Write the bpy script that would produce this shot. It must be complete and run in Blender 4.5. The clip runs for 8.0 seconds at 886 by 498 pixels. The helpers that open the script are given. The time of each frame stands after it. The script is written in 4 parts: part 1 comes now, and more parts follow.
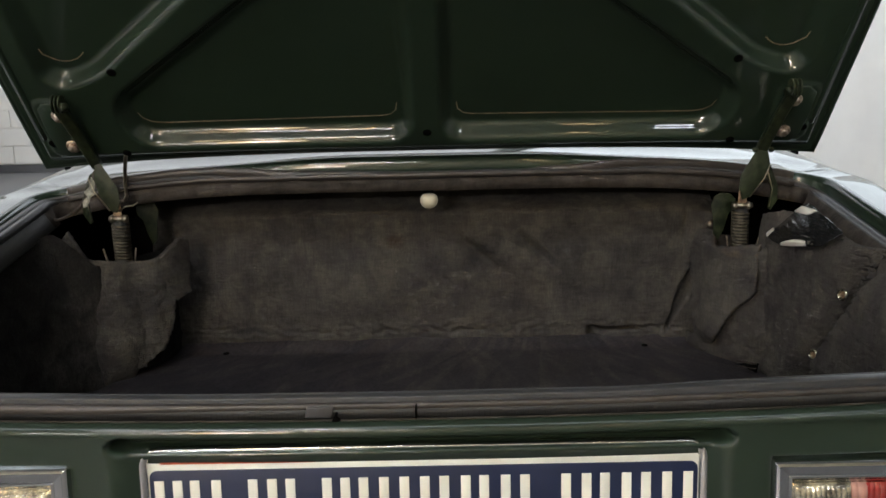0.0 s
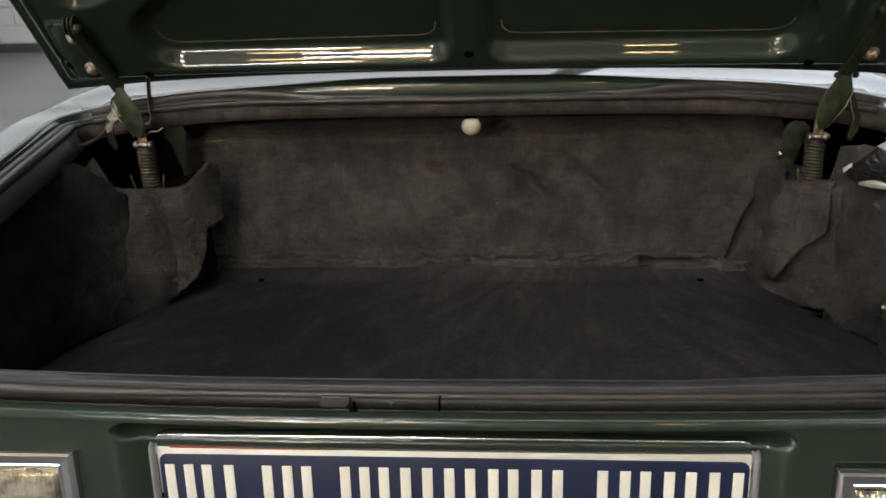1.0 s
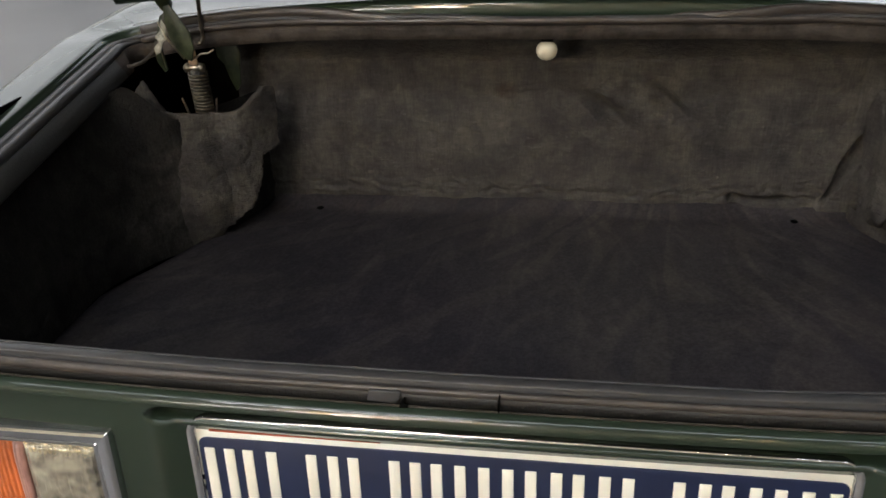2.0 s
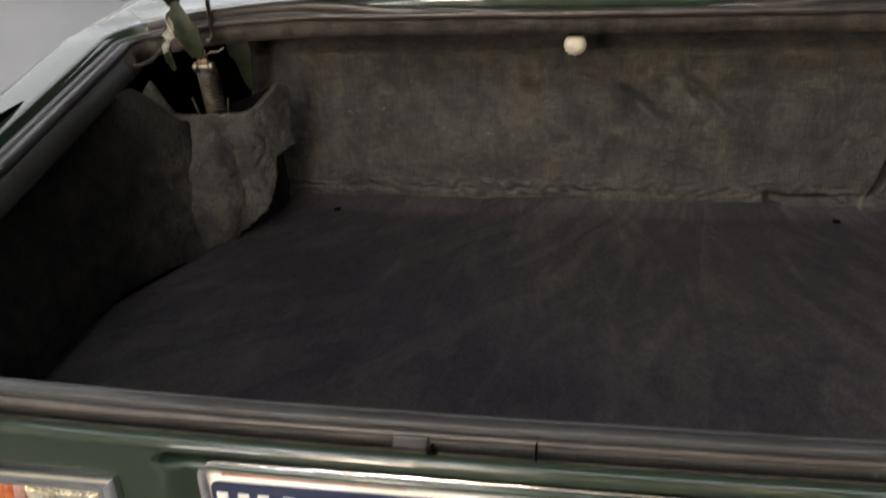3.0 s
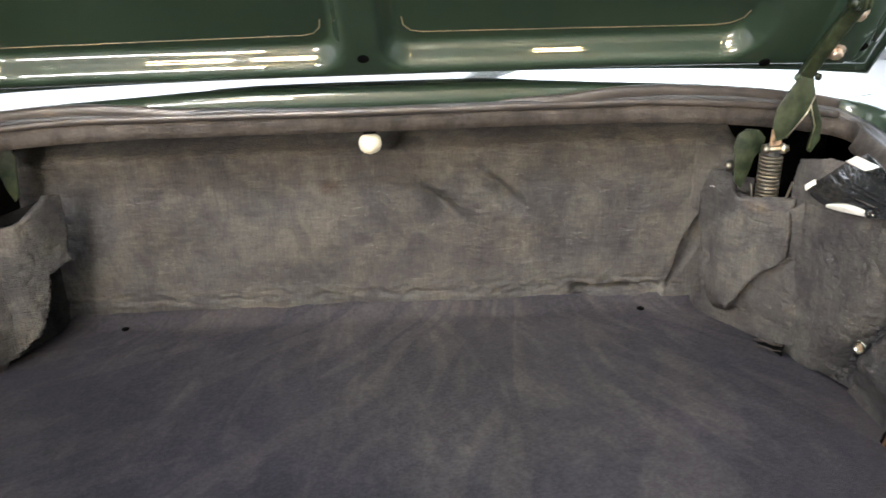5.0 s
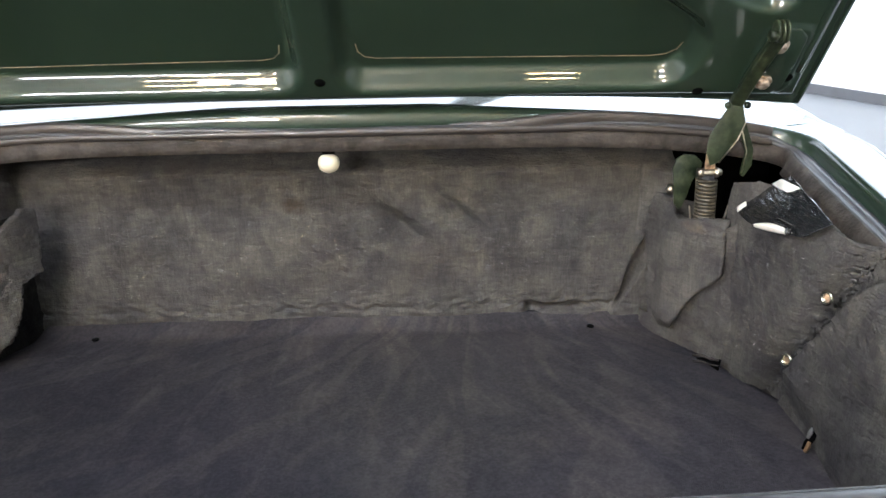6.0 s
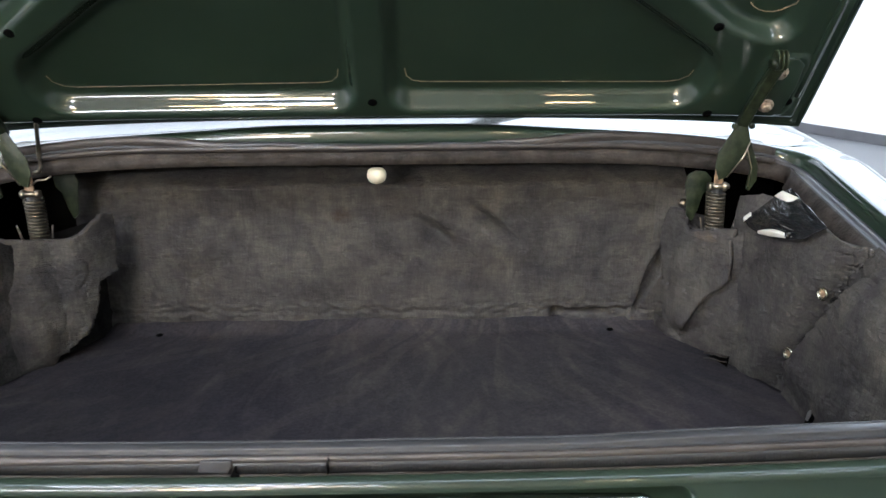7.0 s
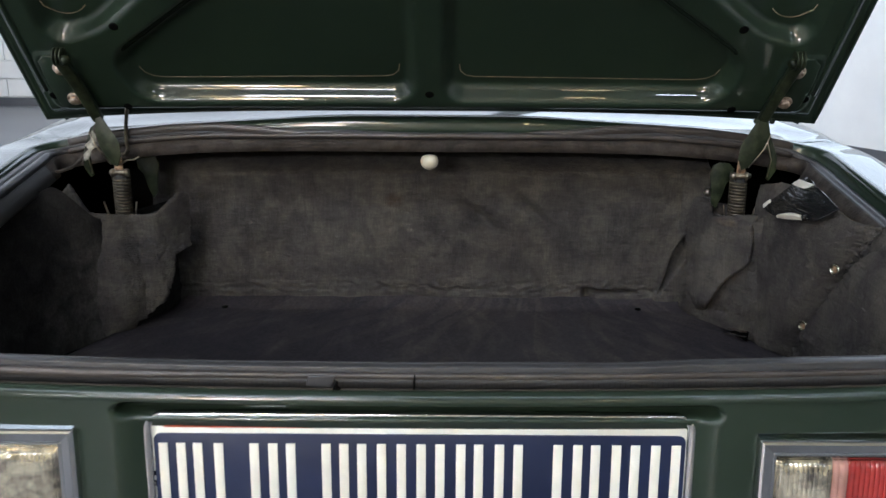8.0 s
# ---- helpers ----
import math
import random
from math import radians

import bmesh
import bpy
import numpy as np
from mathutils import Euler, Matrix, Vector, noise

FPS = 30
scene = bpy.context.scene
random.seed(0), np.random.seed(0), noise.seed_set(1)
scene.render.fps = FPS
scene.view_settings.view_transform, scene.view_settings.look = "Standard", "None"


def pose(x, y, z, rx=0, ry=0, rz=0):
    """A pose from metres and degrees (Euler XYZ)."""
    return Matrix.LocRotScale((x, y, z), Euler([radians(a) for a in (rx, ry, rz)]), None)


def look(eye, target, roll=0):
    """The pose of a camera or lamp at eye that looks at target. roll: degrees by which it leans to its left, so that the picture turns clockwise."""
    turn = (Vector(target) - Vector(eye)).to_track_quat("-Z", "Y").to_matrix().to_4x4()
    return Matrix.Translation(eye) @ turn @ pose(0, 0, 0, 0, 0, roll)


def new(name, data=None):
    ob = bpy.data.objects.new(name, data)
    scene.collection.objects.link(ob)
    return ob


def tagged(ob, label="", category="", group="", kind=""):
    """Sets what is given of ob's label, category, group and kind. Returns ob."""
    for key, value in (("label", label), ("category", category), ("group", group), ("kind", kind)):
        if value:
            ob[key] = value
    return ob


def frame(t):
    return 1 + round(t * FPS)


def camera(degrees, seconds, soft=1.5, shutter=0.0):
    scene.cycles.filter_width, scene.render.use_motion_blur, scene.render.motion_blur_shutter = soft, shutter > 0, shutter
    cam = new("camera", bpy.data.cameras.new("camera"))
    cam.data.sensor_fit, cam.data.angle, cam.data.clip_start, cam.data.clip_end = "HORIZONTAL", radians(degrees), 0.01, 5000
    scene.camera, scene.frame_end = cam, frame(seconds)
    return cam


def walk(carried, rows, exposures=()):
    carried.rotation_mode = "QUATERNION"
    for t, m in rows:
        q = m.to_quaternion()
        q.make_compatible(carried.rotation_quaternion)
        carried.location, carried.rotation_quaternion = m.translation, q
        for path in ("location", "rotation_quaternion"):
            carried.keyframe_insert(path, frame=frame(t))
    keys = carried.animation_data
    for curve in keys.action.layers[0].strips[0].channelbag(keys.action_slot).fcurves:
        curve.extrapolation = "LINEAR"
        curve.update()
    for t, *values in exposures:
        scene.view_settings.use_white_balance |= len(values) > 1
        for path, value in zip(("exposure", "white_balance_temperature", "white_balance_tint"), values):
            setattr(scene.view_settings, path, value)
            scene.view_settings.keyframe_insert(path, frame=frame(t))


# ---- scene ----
cam = camera(54.0, 8.0, soft=1.5, shutter=0.36)
PATH = [
    (0, (0.031, -0.758, 1.072), (0.016, 1.202, 0.676), -1.3),
    (0.5, (0.042, -0.707, 1.102), (-0.025, 1.221, 0.575), -1.4),
    (1, (0.055, -0.65, 1.134), (-0.095, 1.23, 0.467), -1.7),
    (1.5, (0.064, -0.588, 1.156), (-0.183, 1.232, 0.364), -2.0),
    (2.8, (0.028, -0.483, 1.177), (-0.318, 1.221, 0.190), -3.3),
    (3, (0.032, -0.470, 1.177), (-0.311, 1.259, 0.232), -3.5),
    (3.5, (0.023, -0.411, 1.141), (-0.288, 1.395, 0.339), -3.3),
    (4, (0.016, -0.395, 1.156), (-0.147, 1.433, 0.362), -3.2),
    (4.5, (0.027, -0.4, 1.159), (-0.01, 1.442, 0.38), -2.6),
    (5, (0.06, -0.412, 1.145), (0.107, 1.447, 0.409), -1.7),
    (5.2, (0.076, -0.418, 1.145), (0.139, 1.445, 0.42), -1.5),
    (6.3, (0.122, -0.515, 1.130), (0.170, 1.386, 0.512), -0.6),
    (6.5, (0.110, -0.541, 1.128), (0.157, 1.367, 0.530), -0.4),
    (6.7, (0.098, -0.572, 1.129), (0.136, 1.341, 0.547), -0.5),
    (7, (0.082, -0.621, 1.125), (0.105, 1.299, 0.565), -0.5),
    (7.5, (0.044, -0.693, 1.112), (0.06, 1.235, 0.581), 0.0),
    (8, (0.025, -0.763, 1.104), (0.021, 1.167, 0.581), 0.3),
]
EXPOSURES = [(0, -0.12, 6200, 11), (0.5, -0.10, 6200, 11), (1.0, -0.08, 6250, 12), (1.5, 0.0, 6250, 12), (3.0, 0.36, 6400, 13), (3.5, 1.06, 6150, 12), (4.0, 1.62, 6050, 12), (4.5, 1.96, 5950, 12),
             (5.0, 2.0, 5950, 12), (6.5, 1.34, 5550, 11), (7.0, 1.07, 5550, 12), (7.5, 0.62, 5550, 12), (8.0, 0.22, 5550, 12)]
walk(cam, [(t, look(eye, target, roll)) for t, eye, target, roll in PATH], EXPOSURES)

# ---- world: a closed showroom, faint grey ambience beyond the walls ----
world = bpy.data.worlds.new("world")
world.use_nodes = True
world.node_tree.nodes["Background"].inputs[0].default_value = (0.8, 0.85, 0.9, 1)
world.node_tree.nodes["Background"].inputs[1].default_value = 0.05
scene.world = world


# ---- materials ----
def material(name, colour, rough=0.5, metal=0.0, coat=0.0, vary=0.15, scale=8.0, bump=0.0, bump_scale=200.0,
             fine=0.0, sheen=0.0, emit=None, stretch=(1, 1, 1), second=None, rough_vary=0.1):
    """Principled material with variation at two scales and a fine relief."""
    m = bpy.data.materials.new(name)
    m.use_nodes = True
    nt = m.node_tree
    p = nt.nodes["Principled BSDF"]
    co = nt.nodes.new("ShaderNodeTexCoord")
    mp = nt.nodes.new("ShaderNodeMapping")
    mp.inputs["Scale"].default_value = stretch
    nt.links.new(co.outputs["Object"], mp.inputs[0])
    big = nt.nodes.new("ShaderNodeTexNoise")
    big.inputs["Scale"].default_value, big.inputs["Detail"].default_value = scale, 5
    nt.links.new(mp.outputs[0], big.inputs["Vector"])
    small = nt.nodes.new("ShaderNodeTexNoise")
    small.inputs["Scale"].default_value, small.inputs["Detail"].default_value = bump_scale, 3
    nt.links.new(mp.outputs[0], small.inputs["Vector"])
    ramp = nt.nodes.new("ShaderNodeValToRGB")
    lo = tuple(c * (1 - vary) for c in colour)
    hi = tuple(min(1, c * (1 + vary)) for c in (second or colour))
    ramp.color_ramp.elements[0].position, ramp.color_ramp.elements[1].position = 0.35, 0.65
    ramp.color_ramp.elements[0].color, ramp.color_ramp.elements[1].color = (*lo, 1), (*hi, 1)
    nt.links.new(big.outputs["Fac"], ramp.inputs[0])
    mix = nt.nodes.new("ShaderNodeMix")
    mix.data_type, mix.blend_type = "RGBA", "MULTIPLY"
    mix.inputs["Factor"].default_value = fine
    tone = nt.nodes.new("ShaderNodeValToRGB")
    tone.color_ramp.elements[0].position, tone.color_ramp.elements[1].position = 0.3, 0.7
    tone.color_ramp.elements[0].color = (0.35, 0.35, 0.35, 1)
    nt.links.new(small.outputs["Fac"], tone.inputs[0])
    nt.links.new(ramp.outputs[0], mix.inputs["A"])
    nt.links.new(tone.outputs[0], mix.inputs["B"])
    nt.links.new(mix.outputs["Result"], p.inputs["Base Color"])
    rr = nt.nodes.new("ShaderNodeMapRange")
    rr.inputs["To Min"].default_value, rr.inputs["To Max"].default_value = max(0, rough - rough_vary * rough), min(1, rough + rough_vary * rough)
    nt.links.new(big.outputs["Fac"], rr.inputs[0])
    nt.links.new(rr.outputs[0], p.inputs["Roughness"])
    p.inputs["Metallic"].default_value = metal
    p.inputs["Coat Weight"].default_value = coat
    p.inputs["Coat Roughness"].default_value = 0.03
    p.inputs["Sheen Weight"].default_value = sheen
    p.inputs["Sheen Roughness"].default_value = 0.5
    if bump:
        b = nt.nodes.new("ShaderNodeBump")
        b.inputs["Strength"].default_value, b.inputs["Distance"].default_value = bump, 0.002
        nt.links.new(small.outputs["Fac"], b.inputs["Height"])
        nt.links.new(b.outputs[0], p.inputs["Normal"])
        nt.links.new(b.outputs[0], p.inputs["Coat Normal"])
    if emit:
        p.inputs["Emission Color"].default_value = (*emit[:3], 1)
        p.inputs["Emission Strength"].default_value = emit[3]
    return m


PAINT = material("green_paint", (0.0168, 0.0288, 0.0177), 0.5, coat=1.0, vary=0.08, scale=5, bump=0.016, bump_scale=26)
PAINT.node_tree.nodes["Principled BSDF"].inputs["Specular IOR Level"].default_value = 0.12
CARPET = material("carpet", (0.0685, 0.0630, 0.0598), 0.97, vary=0.06, scale=5, bump=0.45, bump_scale=520, fine=0.34, second=(0.079, 0.074, 0.067))
MAT_CARPET = material("mat_carpet", (0.0446, 0.0406, 0.0438), 0.97, vary=0.06, scale=60, bump=0.6, bump_scale=620, fine=0.30)


def overlay(m, value, dark, light, lo, hi):
    """Multiplies the base colour by a ramp of a value between lo and hi."""
    nt = m.node_tree
    p = nt.nodes["Principled BSDF"]
    ramp = nt.nodes.new("ShaderNodeValToRGB")
    ramp.color_ramp.elements[0].position, ramp.color_ramp.elements[1].position = lo, hi
    ramp.color_ramp.elements[0].color, ramp.color_ramp.elements[1].color = (*dark, 1), (*light, 1)
    nt.links.new(value, ramp.inputs[0])
    old = p.inputs["Base Color"].links[0].from_socket
    mix = nt.nodes.new("ShaderNodeMix")
    mix.data_type, mix.blend_type = "RGBA", "MULTIPLY"
    mix.inputs["Factor"].default_value = 1.0
    nt.links.new(old, mix.inputs["A"])
    nt.links.new(ramp.outputs[0], mix.inputs["B"])
    nt.links.new(mix.outputs["Result"], p.inputs["Base Color"])


def stretched(m, scale, detail=3.0, distortion=0.0, place=(0, 0, 0), source=None):
    """A noise stretched by its own scale along each axis."""
    nt = m.node_tree
    if source is None:
        source = nt.nodes.new("ShaderNodeTexCoord").outputs["Object"]
    mp = nt.nodes.new("ShaderNodeMapping")
    mp.inputs["Scale"].default_value, mp.inputs["Location"].default_value = scale, place
    nt.links.new(source, mp.inputs[0])
    tx = nt.nodes.new("ShaderNodeTexNoise")
    tx.inputs["Scale"].default_value, tx.inputs["Detail"].default_value, tx.inputs["Distortion"].default_value = 1.0, detail, distortion
    nt.links.new(mp.outputs[0], tx.inputs["Vector"])
    return tx.outputs["Fac"]


def toned_patch(m, at, size, tone):
    """A soft-edged change of tone round a place, broken up by noise."""
    nt = m.node_tree
    mp = nt.nodes.new("ShaderNodeMapping")
    mp.vector_type = "TEXTURE"
    mp.inputs["Location"].default_value, mp.inputs["Scale"].default_value = at, size
    co = nt.nodes.new("ShaderNodeTexCoord")
    nt.links.new(co.outputs["Object"], mp.inputs[0])
    ball = nt.nodes.new("ShaderNodeTexGradient")
    ball.gradient_type = "SPHERICAL"
    nt.links.new(mp.outputs[0], ball.inputs[0])
    mul = nt.nodes.new("ShaderNodeMath")
    mul.operation = "MULTIPLY"
    nt.links.new(ball.outputs["Fac"], mul.inputs[0])
    nt.links.new(stretched(m, (70, 70, 70), 3.0, 0.6), mul.inputs[1])
    overlay(m, mul.outputs[0], (1, 1, 1), tone, 0.08, 0.36)


def relief(m, height, depth, strength=1.0):
    """Adds a coarser relief under the fine one."""
    nt = m.node_tree
    b = nt.nodes.new("ShaderNodeBump")
    b.inputs["Strength"].default_value, b.inputs["Distance"].default_value = strength, depth
    nt.links.new(height, b.inputs["Height"])
    fine = nt.nodes["Principled BSDF"].inputs["Normal"].links[0].from_node
    while fine.inputs["Normal"].links:
        fine = fine.inputs["Normal"].links[0].from_node
    nt.links.new(b.outputs[0], fine.inputs["Normal"])


def fanned(m, cx, cy, turn, reach, place):
    """Streaks that fan out from a point of the floor."""
    nt = m.node_tree
    sep = nt.nodes.new("ShaderNodeSeparateXYZ")
    nt.links.new(nt.nodes.new("ShaderNodeTexCoord").outputs["Object"], sep.inputs[0])
    dx, dy = nt.nodes.new("ShaderNodeMath"), nt.nodes.new("ShaderNodeMath")
    dx.operation = dy.operation = "SUBTRACT"
    nt.links.new(sep.outputs["X"], dx.inputs[0])
    dx.inputs[1].default_value = cx
    dy.inputs[0].default_value = cy
    nt.links.new(sep.outputs["Y"], dy.inputs[1])
    at = nt.nodes.new("ShaderNodeMath")
    at.operation = "ARCTAN2"
    nt.links.new(dx.outputs[0], at.inputs[0])
    nt.links.new(dy.outputs[0], at.inputs[1])
    join = nt.nodes.new("ShaderNodeCombineXYZ")
    nt.links.new(at.outputs[0], join.inputs[0])
    nt.links.new(dy.outputs[0], join.inputs[1])
    return stretched(m, (turn, reach, 1), 3.0, 1.1, place, join.outputs[0])


# lining: fine upright ribs, fuzz and soft grubby patches
overlay(CARPET, stretched(CARPET, (420, 420, 45), 2.0), (0.90, 0.90, 0.90), (1.09, 1.09, 1.09), 0.36, 0.64)
overlay(CARPET, stretched(CARPET, (50, 50, 250), 3.0), (0.90, 0.90, 0.91), (1.09, 1.09, 1.08), 0.34, 0.66)
overlay(CARPET, stretched(CARPET, (26, 26, 22), 5.0, 0.9), (0.80, 0.80, 0.82), (1.18, 1.17, 1.13), 0.36, 0.64)
overlay(CARPET, stretched(CARPET, (9, 9, 8), 3.5, 1.0, (4, 1, 3)), (0.78, 0.78, 0.81), (1.14, 1.13, 1.09), 0.38, 0.60)
# a brown stain, and soft patches lighter and darker than the rest
for at, size, tone in (((-0.065, 0.75, 0.784), (0.026, 0.06, 0.020), (0.72, 0.62, 0.54)), ((-0.40, 0.62, 0.66), (0.05, 0.06, 0.05), (1.35, 1.32, 1.28)), ((0.09, 0.75, 0.745), (0.07, 0.06, 0.03), (0.80, 0.80, 0.82)),
                       ((-0.30, 0.75, 0.70), (0.05, 0.06, 0.04), (1.18, 1.17, 1.12)), ((0.16, 0.75, 0.70), (0.10, 0.06, 0.05), (1.20, 1.17, 1.10)), ((-0.12, 0.75, 0.655), (0.16, 0.06, 0.03), (0.82, 0.82, 0.84)), ((0.50, 0.64, 0.775), (0.03, 0.04, 0.012), (1.5, 1.25, 0.95))):
    toned_patch(CARPET, at, size, tone)
relief(CARPET, stretched(CARPET, (90, 90, 520), 2.0), 0.0016)
relief(CARPET, stretched(CARPET, (520, 520, 60), 2.0), 0.0008)
relief(CARPET, stretched(CARPET, (120, 120, 150), 3.0, 0.5), 0.0012)
relief(CARPET, stretched(CARPET, (45, 45, 55), 3.0, 0.8, (3, 3, 1)), 0.0026)
overlay(MAT_CARPET, stretched(MAT_CARPET, (240, 240, 1), 2.0), (0.88, 0.88, 0.88), (1.12, 1.12, 1.12), 0.38, 0.62)
# broad soft patches, lighter towards the right and darker on the left
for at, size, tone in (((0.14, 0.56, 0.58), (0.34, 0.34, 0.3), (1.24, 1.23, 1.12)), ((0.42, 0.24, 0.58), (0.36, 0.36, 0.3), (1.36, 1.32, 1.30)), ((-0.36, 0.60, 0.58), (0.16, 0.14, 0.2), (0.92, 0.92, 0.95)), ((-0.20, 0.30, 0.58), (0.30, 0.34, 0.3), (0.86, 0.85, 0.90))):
    toned_patch(MAT_CARPET, at, size, tone)
# mat: pile brushed in streaks that fan towards the tail
overlay(MAT_CARPET, fanned(MAT_CARPET, 0.20, 1.00, 9, 4.5, (0, 0, 0)), (0.92, 0.92, 0.94), (1.20, 1.18, 1.11), 0.49, 0.57)
overlay(MAT_CARPET, fanned(MAT_CARPET, -0.10, 1.20, 22, 7.0, (5, 3, 0)), (0.94, 0.94, 0.95), (1.13, 1.12, 1.09), 0.52, 0.62)
overlay(MAT_CARPET, stretched(MAT_CARPET, (5, 4, 1), 3.0, 0.5, (2, 2, 0)), (0.92, 0.92, 0.93), (1.06, 1.05, 1.04), 0.38, 0.62)
overlay(MAT_CARPET, stretched(MAT_CARPET, (22, 13, 1), 4.0, 0.6, (7, 2, 0)), (0.92, 0.92, 0.93), (1.09, 1.08, 1.07), 0.40, 0.60)
RUBBER = material("rubber", (0.056, 0.0545, 0.0565), 0.40, vary=0.2, scale=14, bump=0.12, bump_scale=90, fine=0.3)
STRIP = material("matt_strip", (0.050, 0.042, 0.036), 0.75, vary=0.4, scale=45, bump=0.5, bump_scale=250, fine=0.4)
for rubbery in (RUBBER, STRIP):
    rubbery.node_tree.nodes["Principled BSDF"].inputs["Specular IOR Level"].default_value = 0.28
STRIP.node_tree.nodes["Principled BSDF"].inputs["Specular IOR Level"].default_value = 0.12
RUBBER.node_tree.nodes["Principled BSDF"].inputs["Specular IOR Level"].default_value = 0.42
STRIP_PALE = material("pale_metal", (0.065, 0.062, 0.058), 0.6, vary=0.3, scale=90, bump=0.3, bump_scale=250)
BEAD = material("brown_rubber", (0.052, 0.043, 0.037), 0.38, vary=0.25, scale=30, bump=0.15, bump_scale=90, fine=0.3)
# rib brown taken darker, with the shade under the bead put in
FOOT = material("brown_ribs", (0.016, 0.013, 0.011), 0.7, vary=0.4, scale=90, bump=0.2)
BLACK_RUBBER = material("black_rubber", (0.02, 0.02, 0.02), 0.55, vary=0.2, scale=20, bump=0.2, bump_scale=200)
CHROME = material("chrome", (0.62, 0.62, 0.63), 0.06, metal=1.0, vary=0.05, scale=12)
STEEL = material("zinc_steel", (0.40, 0.35, 0.27), 0.34, metal=1.0, vary=0.4, scale=60, bump=0.2, bump_scale=300)
RUST = material("rust_brown", (0.15, 0.085, 0.045), 0.65, vary=0.5, scale=90, bump=0.4, bump_scale=300, second=(0.26, 0.17, 0.10))
ORANGE = material("orange_rust", (0.095, 0.047, 0.014), 0.7, vary=0.5, scale=120, bump=0.4, bump_scale=300)
RUSTY = material("rusty_bolt", (0.42, 0.27, 0.17), 0.45, metal=0.7, vary=0.5, scale=90, bump=0.4, bump_scale=400, second=(0.6, 0.5, 0.42))
BRASS = material("tarnished_brass", (0.80, 0.72, 0.56), 0.22, metal=1.0, vary=0.5, scale=120, bump=0.2, bump_scale=300, second=(0.75, 0.68, 0.55))
SPRING = material("spring_steel", (0.095, 0.082, 0.058), 0.5, metal=0.6, vary=0.35, scale=80, bump=0.2)
SEALANT = material("sealant", (0.16, 0.12, 0.07), 0.4, vary=0.4, scale=60)
FRAY = material("frayed_cloth", (0.30, 0.29, 0.24), 0.9, vary=0.4, scale=150, bump=0.6, bump_scale=400, fine=0.5)
# dark copy of the carpet, with the left side's shade put into its colour
SHADED_CARPET = material("shaded_carpet", (0.0215, 0.0205, 0.0198), 0.95, vary=0.2, scale=14, bump=0.6, bump_scale=300, fine=0.5)
overlay(SHADED_CARPET, stretched(SHADED_CARPET, (26, 26, 22), 5.0, 0.9), (0.72, 0.72, 0.74), (1.32, 1.30, 1.26), 0.36, 0.64)
overlay(SHADED_CARPET, stretched(SHADED_CARPET, (420, 420, 60), 2.0), (0.88, 0.88, 0.88), (1.11, 1.11, 1.11), 0.36, 0.64)
# painted paler where the lit carpet carries on past the flap, with a scuff
toned_patch(SHADED_CARPET, (-0.545, 0.60, 0.65), (0.13, 0.15, 0.13), (2.1, 2.05, 1.98))
relief(SHADED_CARPET, stretched(SHADED_CARPET, (120, 120, 150), 3.0, 0.5), 0.0014)
relief(SHADED_CARPET, stretched(SHADED_CARPET, (45, 45, 55), 3.0, 0.8, (3, 3, 1)), 0.0030)
for cloth in (CARPET, MAT_CARPET, SHADED_CARPET):
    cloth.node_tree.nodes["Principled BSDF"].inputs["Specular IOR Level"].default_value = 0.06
HINGE = material("worn_green_enamel", (0.0135, 0.0205, 0.0095), 0.40, vary=0.4, scale=70, bump=0.25, bump_scale=220, fine=0.4, second=(0.024, 0.030, 0.015))
HINGE.node_tree.nodes["Principled BSDF"].inputs["Specular IOR Level"].default_value = 0.25
DARK = material("dark_cavity", (0.003, 0.003, 0.003), 0.95, vary=0.2)
DARK.node_tree.nodes["Principled BSDF"].inputs["Specular IOR Level"].default_value = 0.0
NAVY = material("navy_enamel", (0.006, 0.013, 0.050), 0.5, vary=0.1, scale=20)
CREAM = material("cream_enamel", (0.88, 0.86, 0.76), 0.35, coat=0.2, vary=0.05, scale=25)
IVORY = material("ivory_plastic", (0.66, 0.60, 0.45), 0.35, vary=0.06, scale=60)
CLEAR_LENS = material("clear_lens", (0.34, 0.31, 0.26), 0.10, coat=1.0, vary=0.45, scale=70, second=(0.70, 0.64, 0.50), bump=0.45, bump_scale=110, metal=0.8)
RED_LENS = material("red_lens", (0.30, 0.022, 0.018), 0.12, coat=1.0, vary=0.3, scale=30)
PINK_LENS = material("pink_lens", (0.42, 0.22, 0.18), 0.12, coat=1.0, vary=0.3, scale=30)
AMBER_LENS = material("amber_lens", (0.55, 0.13, 0.03), 0.12, coat=1.0, vary=0.3, scale=30)
RED_TAPER = material("red_taper", (0.50, 0.085, 0.035), 0.45, vary=0.15, scale=60)
BLACK_FILM = material("black_film", (0.010, 0.010, 0.011), 0.14, coat=0.8, vary=0.3, scale=30, bump=0.30, bump_scale=60, stretch=(1, 5, 0.6))
PAPER = material("paper_back", (0.72, 0.68, 0.60), 0.7, vary=0.05, scale=40)
PLASTER = material("plaster_cream", (0.70, 0.63, 0.46), 0.8, vary=0.08, scale=2, bump=0.15, bump_scale=60)
WHITE_WALL = material("white_wall", (0.78, 0.77, 0.74), 0.75, vary=0.04, scale=3, bump=0.15, bump_scale=60)
FLOOR_GREY = material("grey_floor", (0.15, 0.15, 0.153), 0.45, vary=0.12, scale=1.5, bump=0.1, bump_scale=80, fine=0.15)
SKIRT = material("grey_skirting", (0.09, 0.09, 0.095), 0.5, vary=0.1)
CEIL = material("ceiling_white", (0.7, 0.7, 0.68), 0.9, vary=0.04, scale=2)
CEIL_GREY = material("ceiling_grey", (0.30, 0.30, 0.29), 0.9, vary=0.06, scale=2)
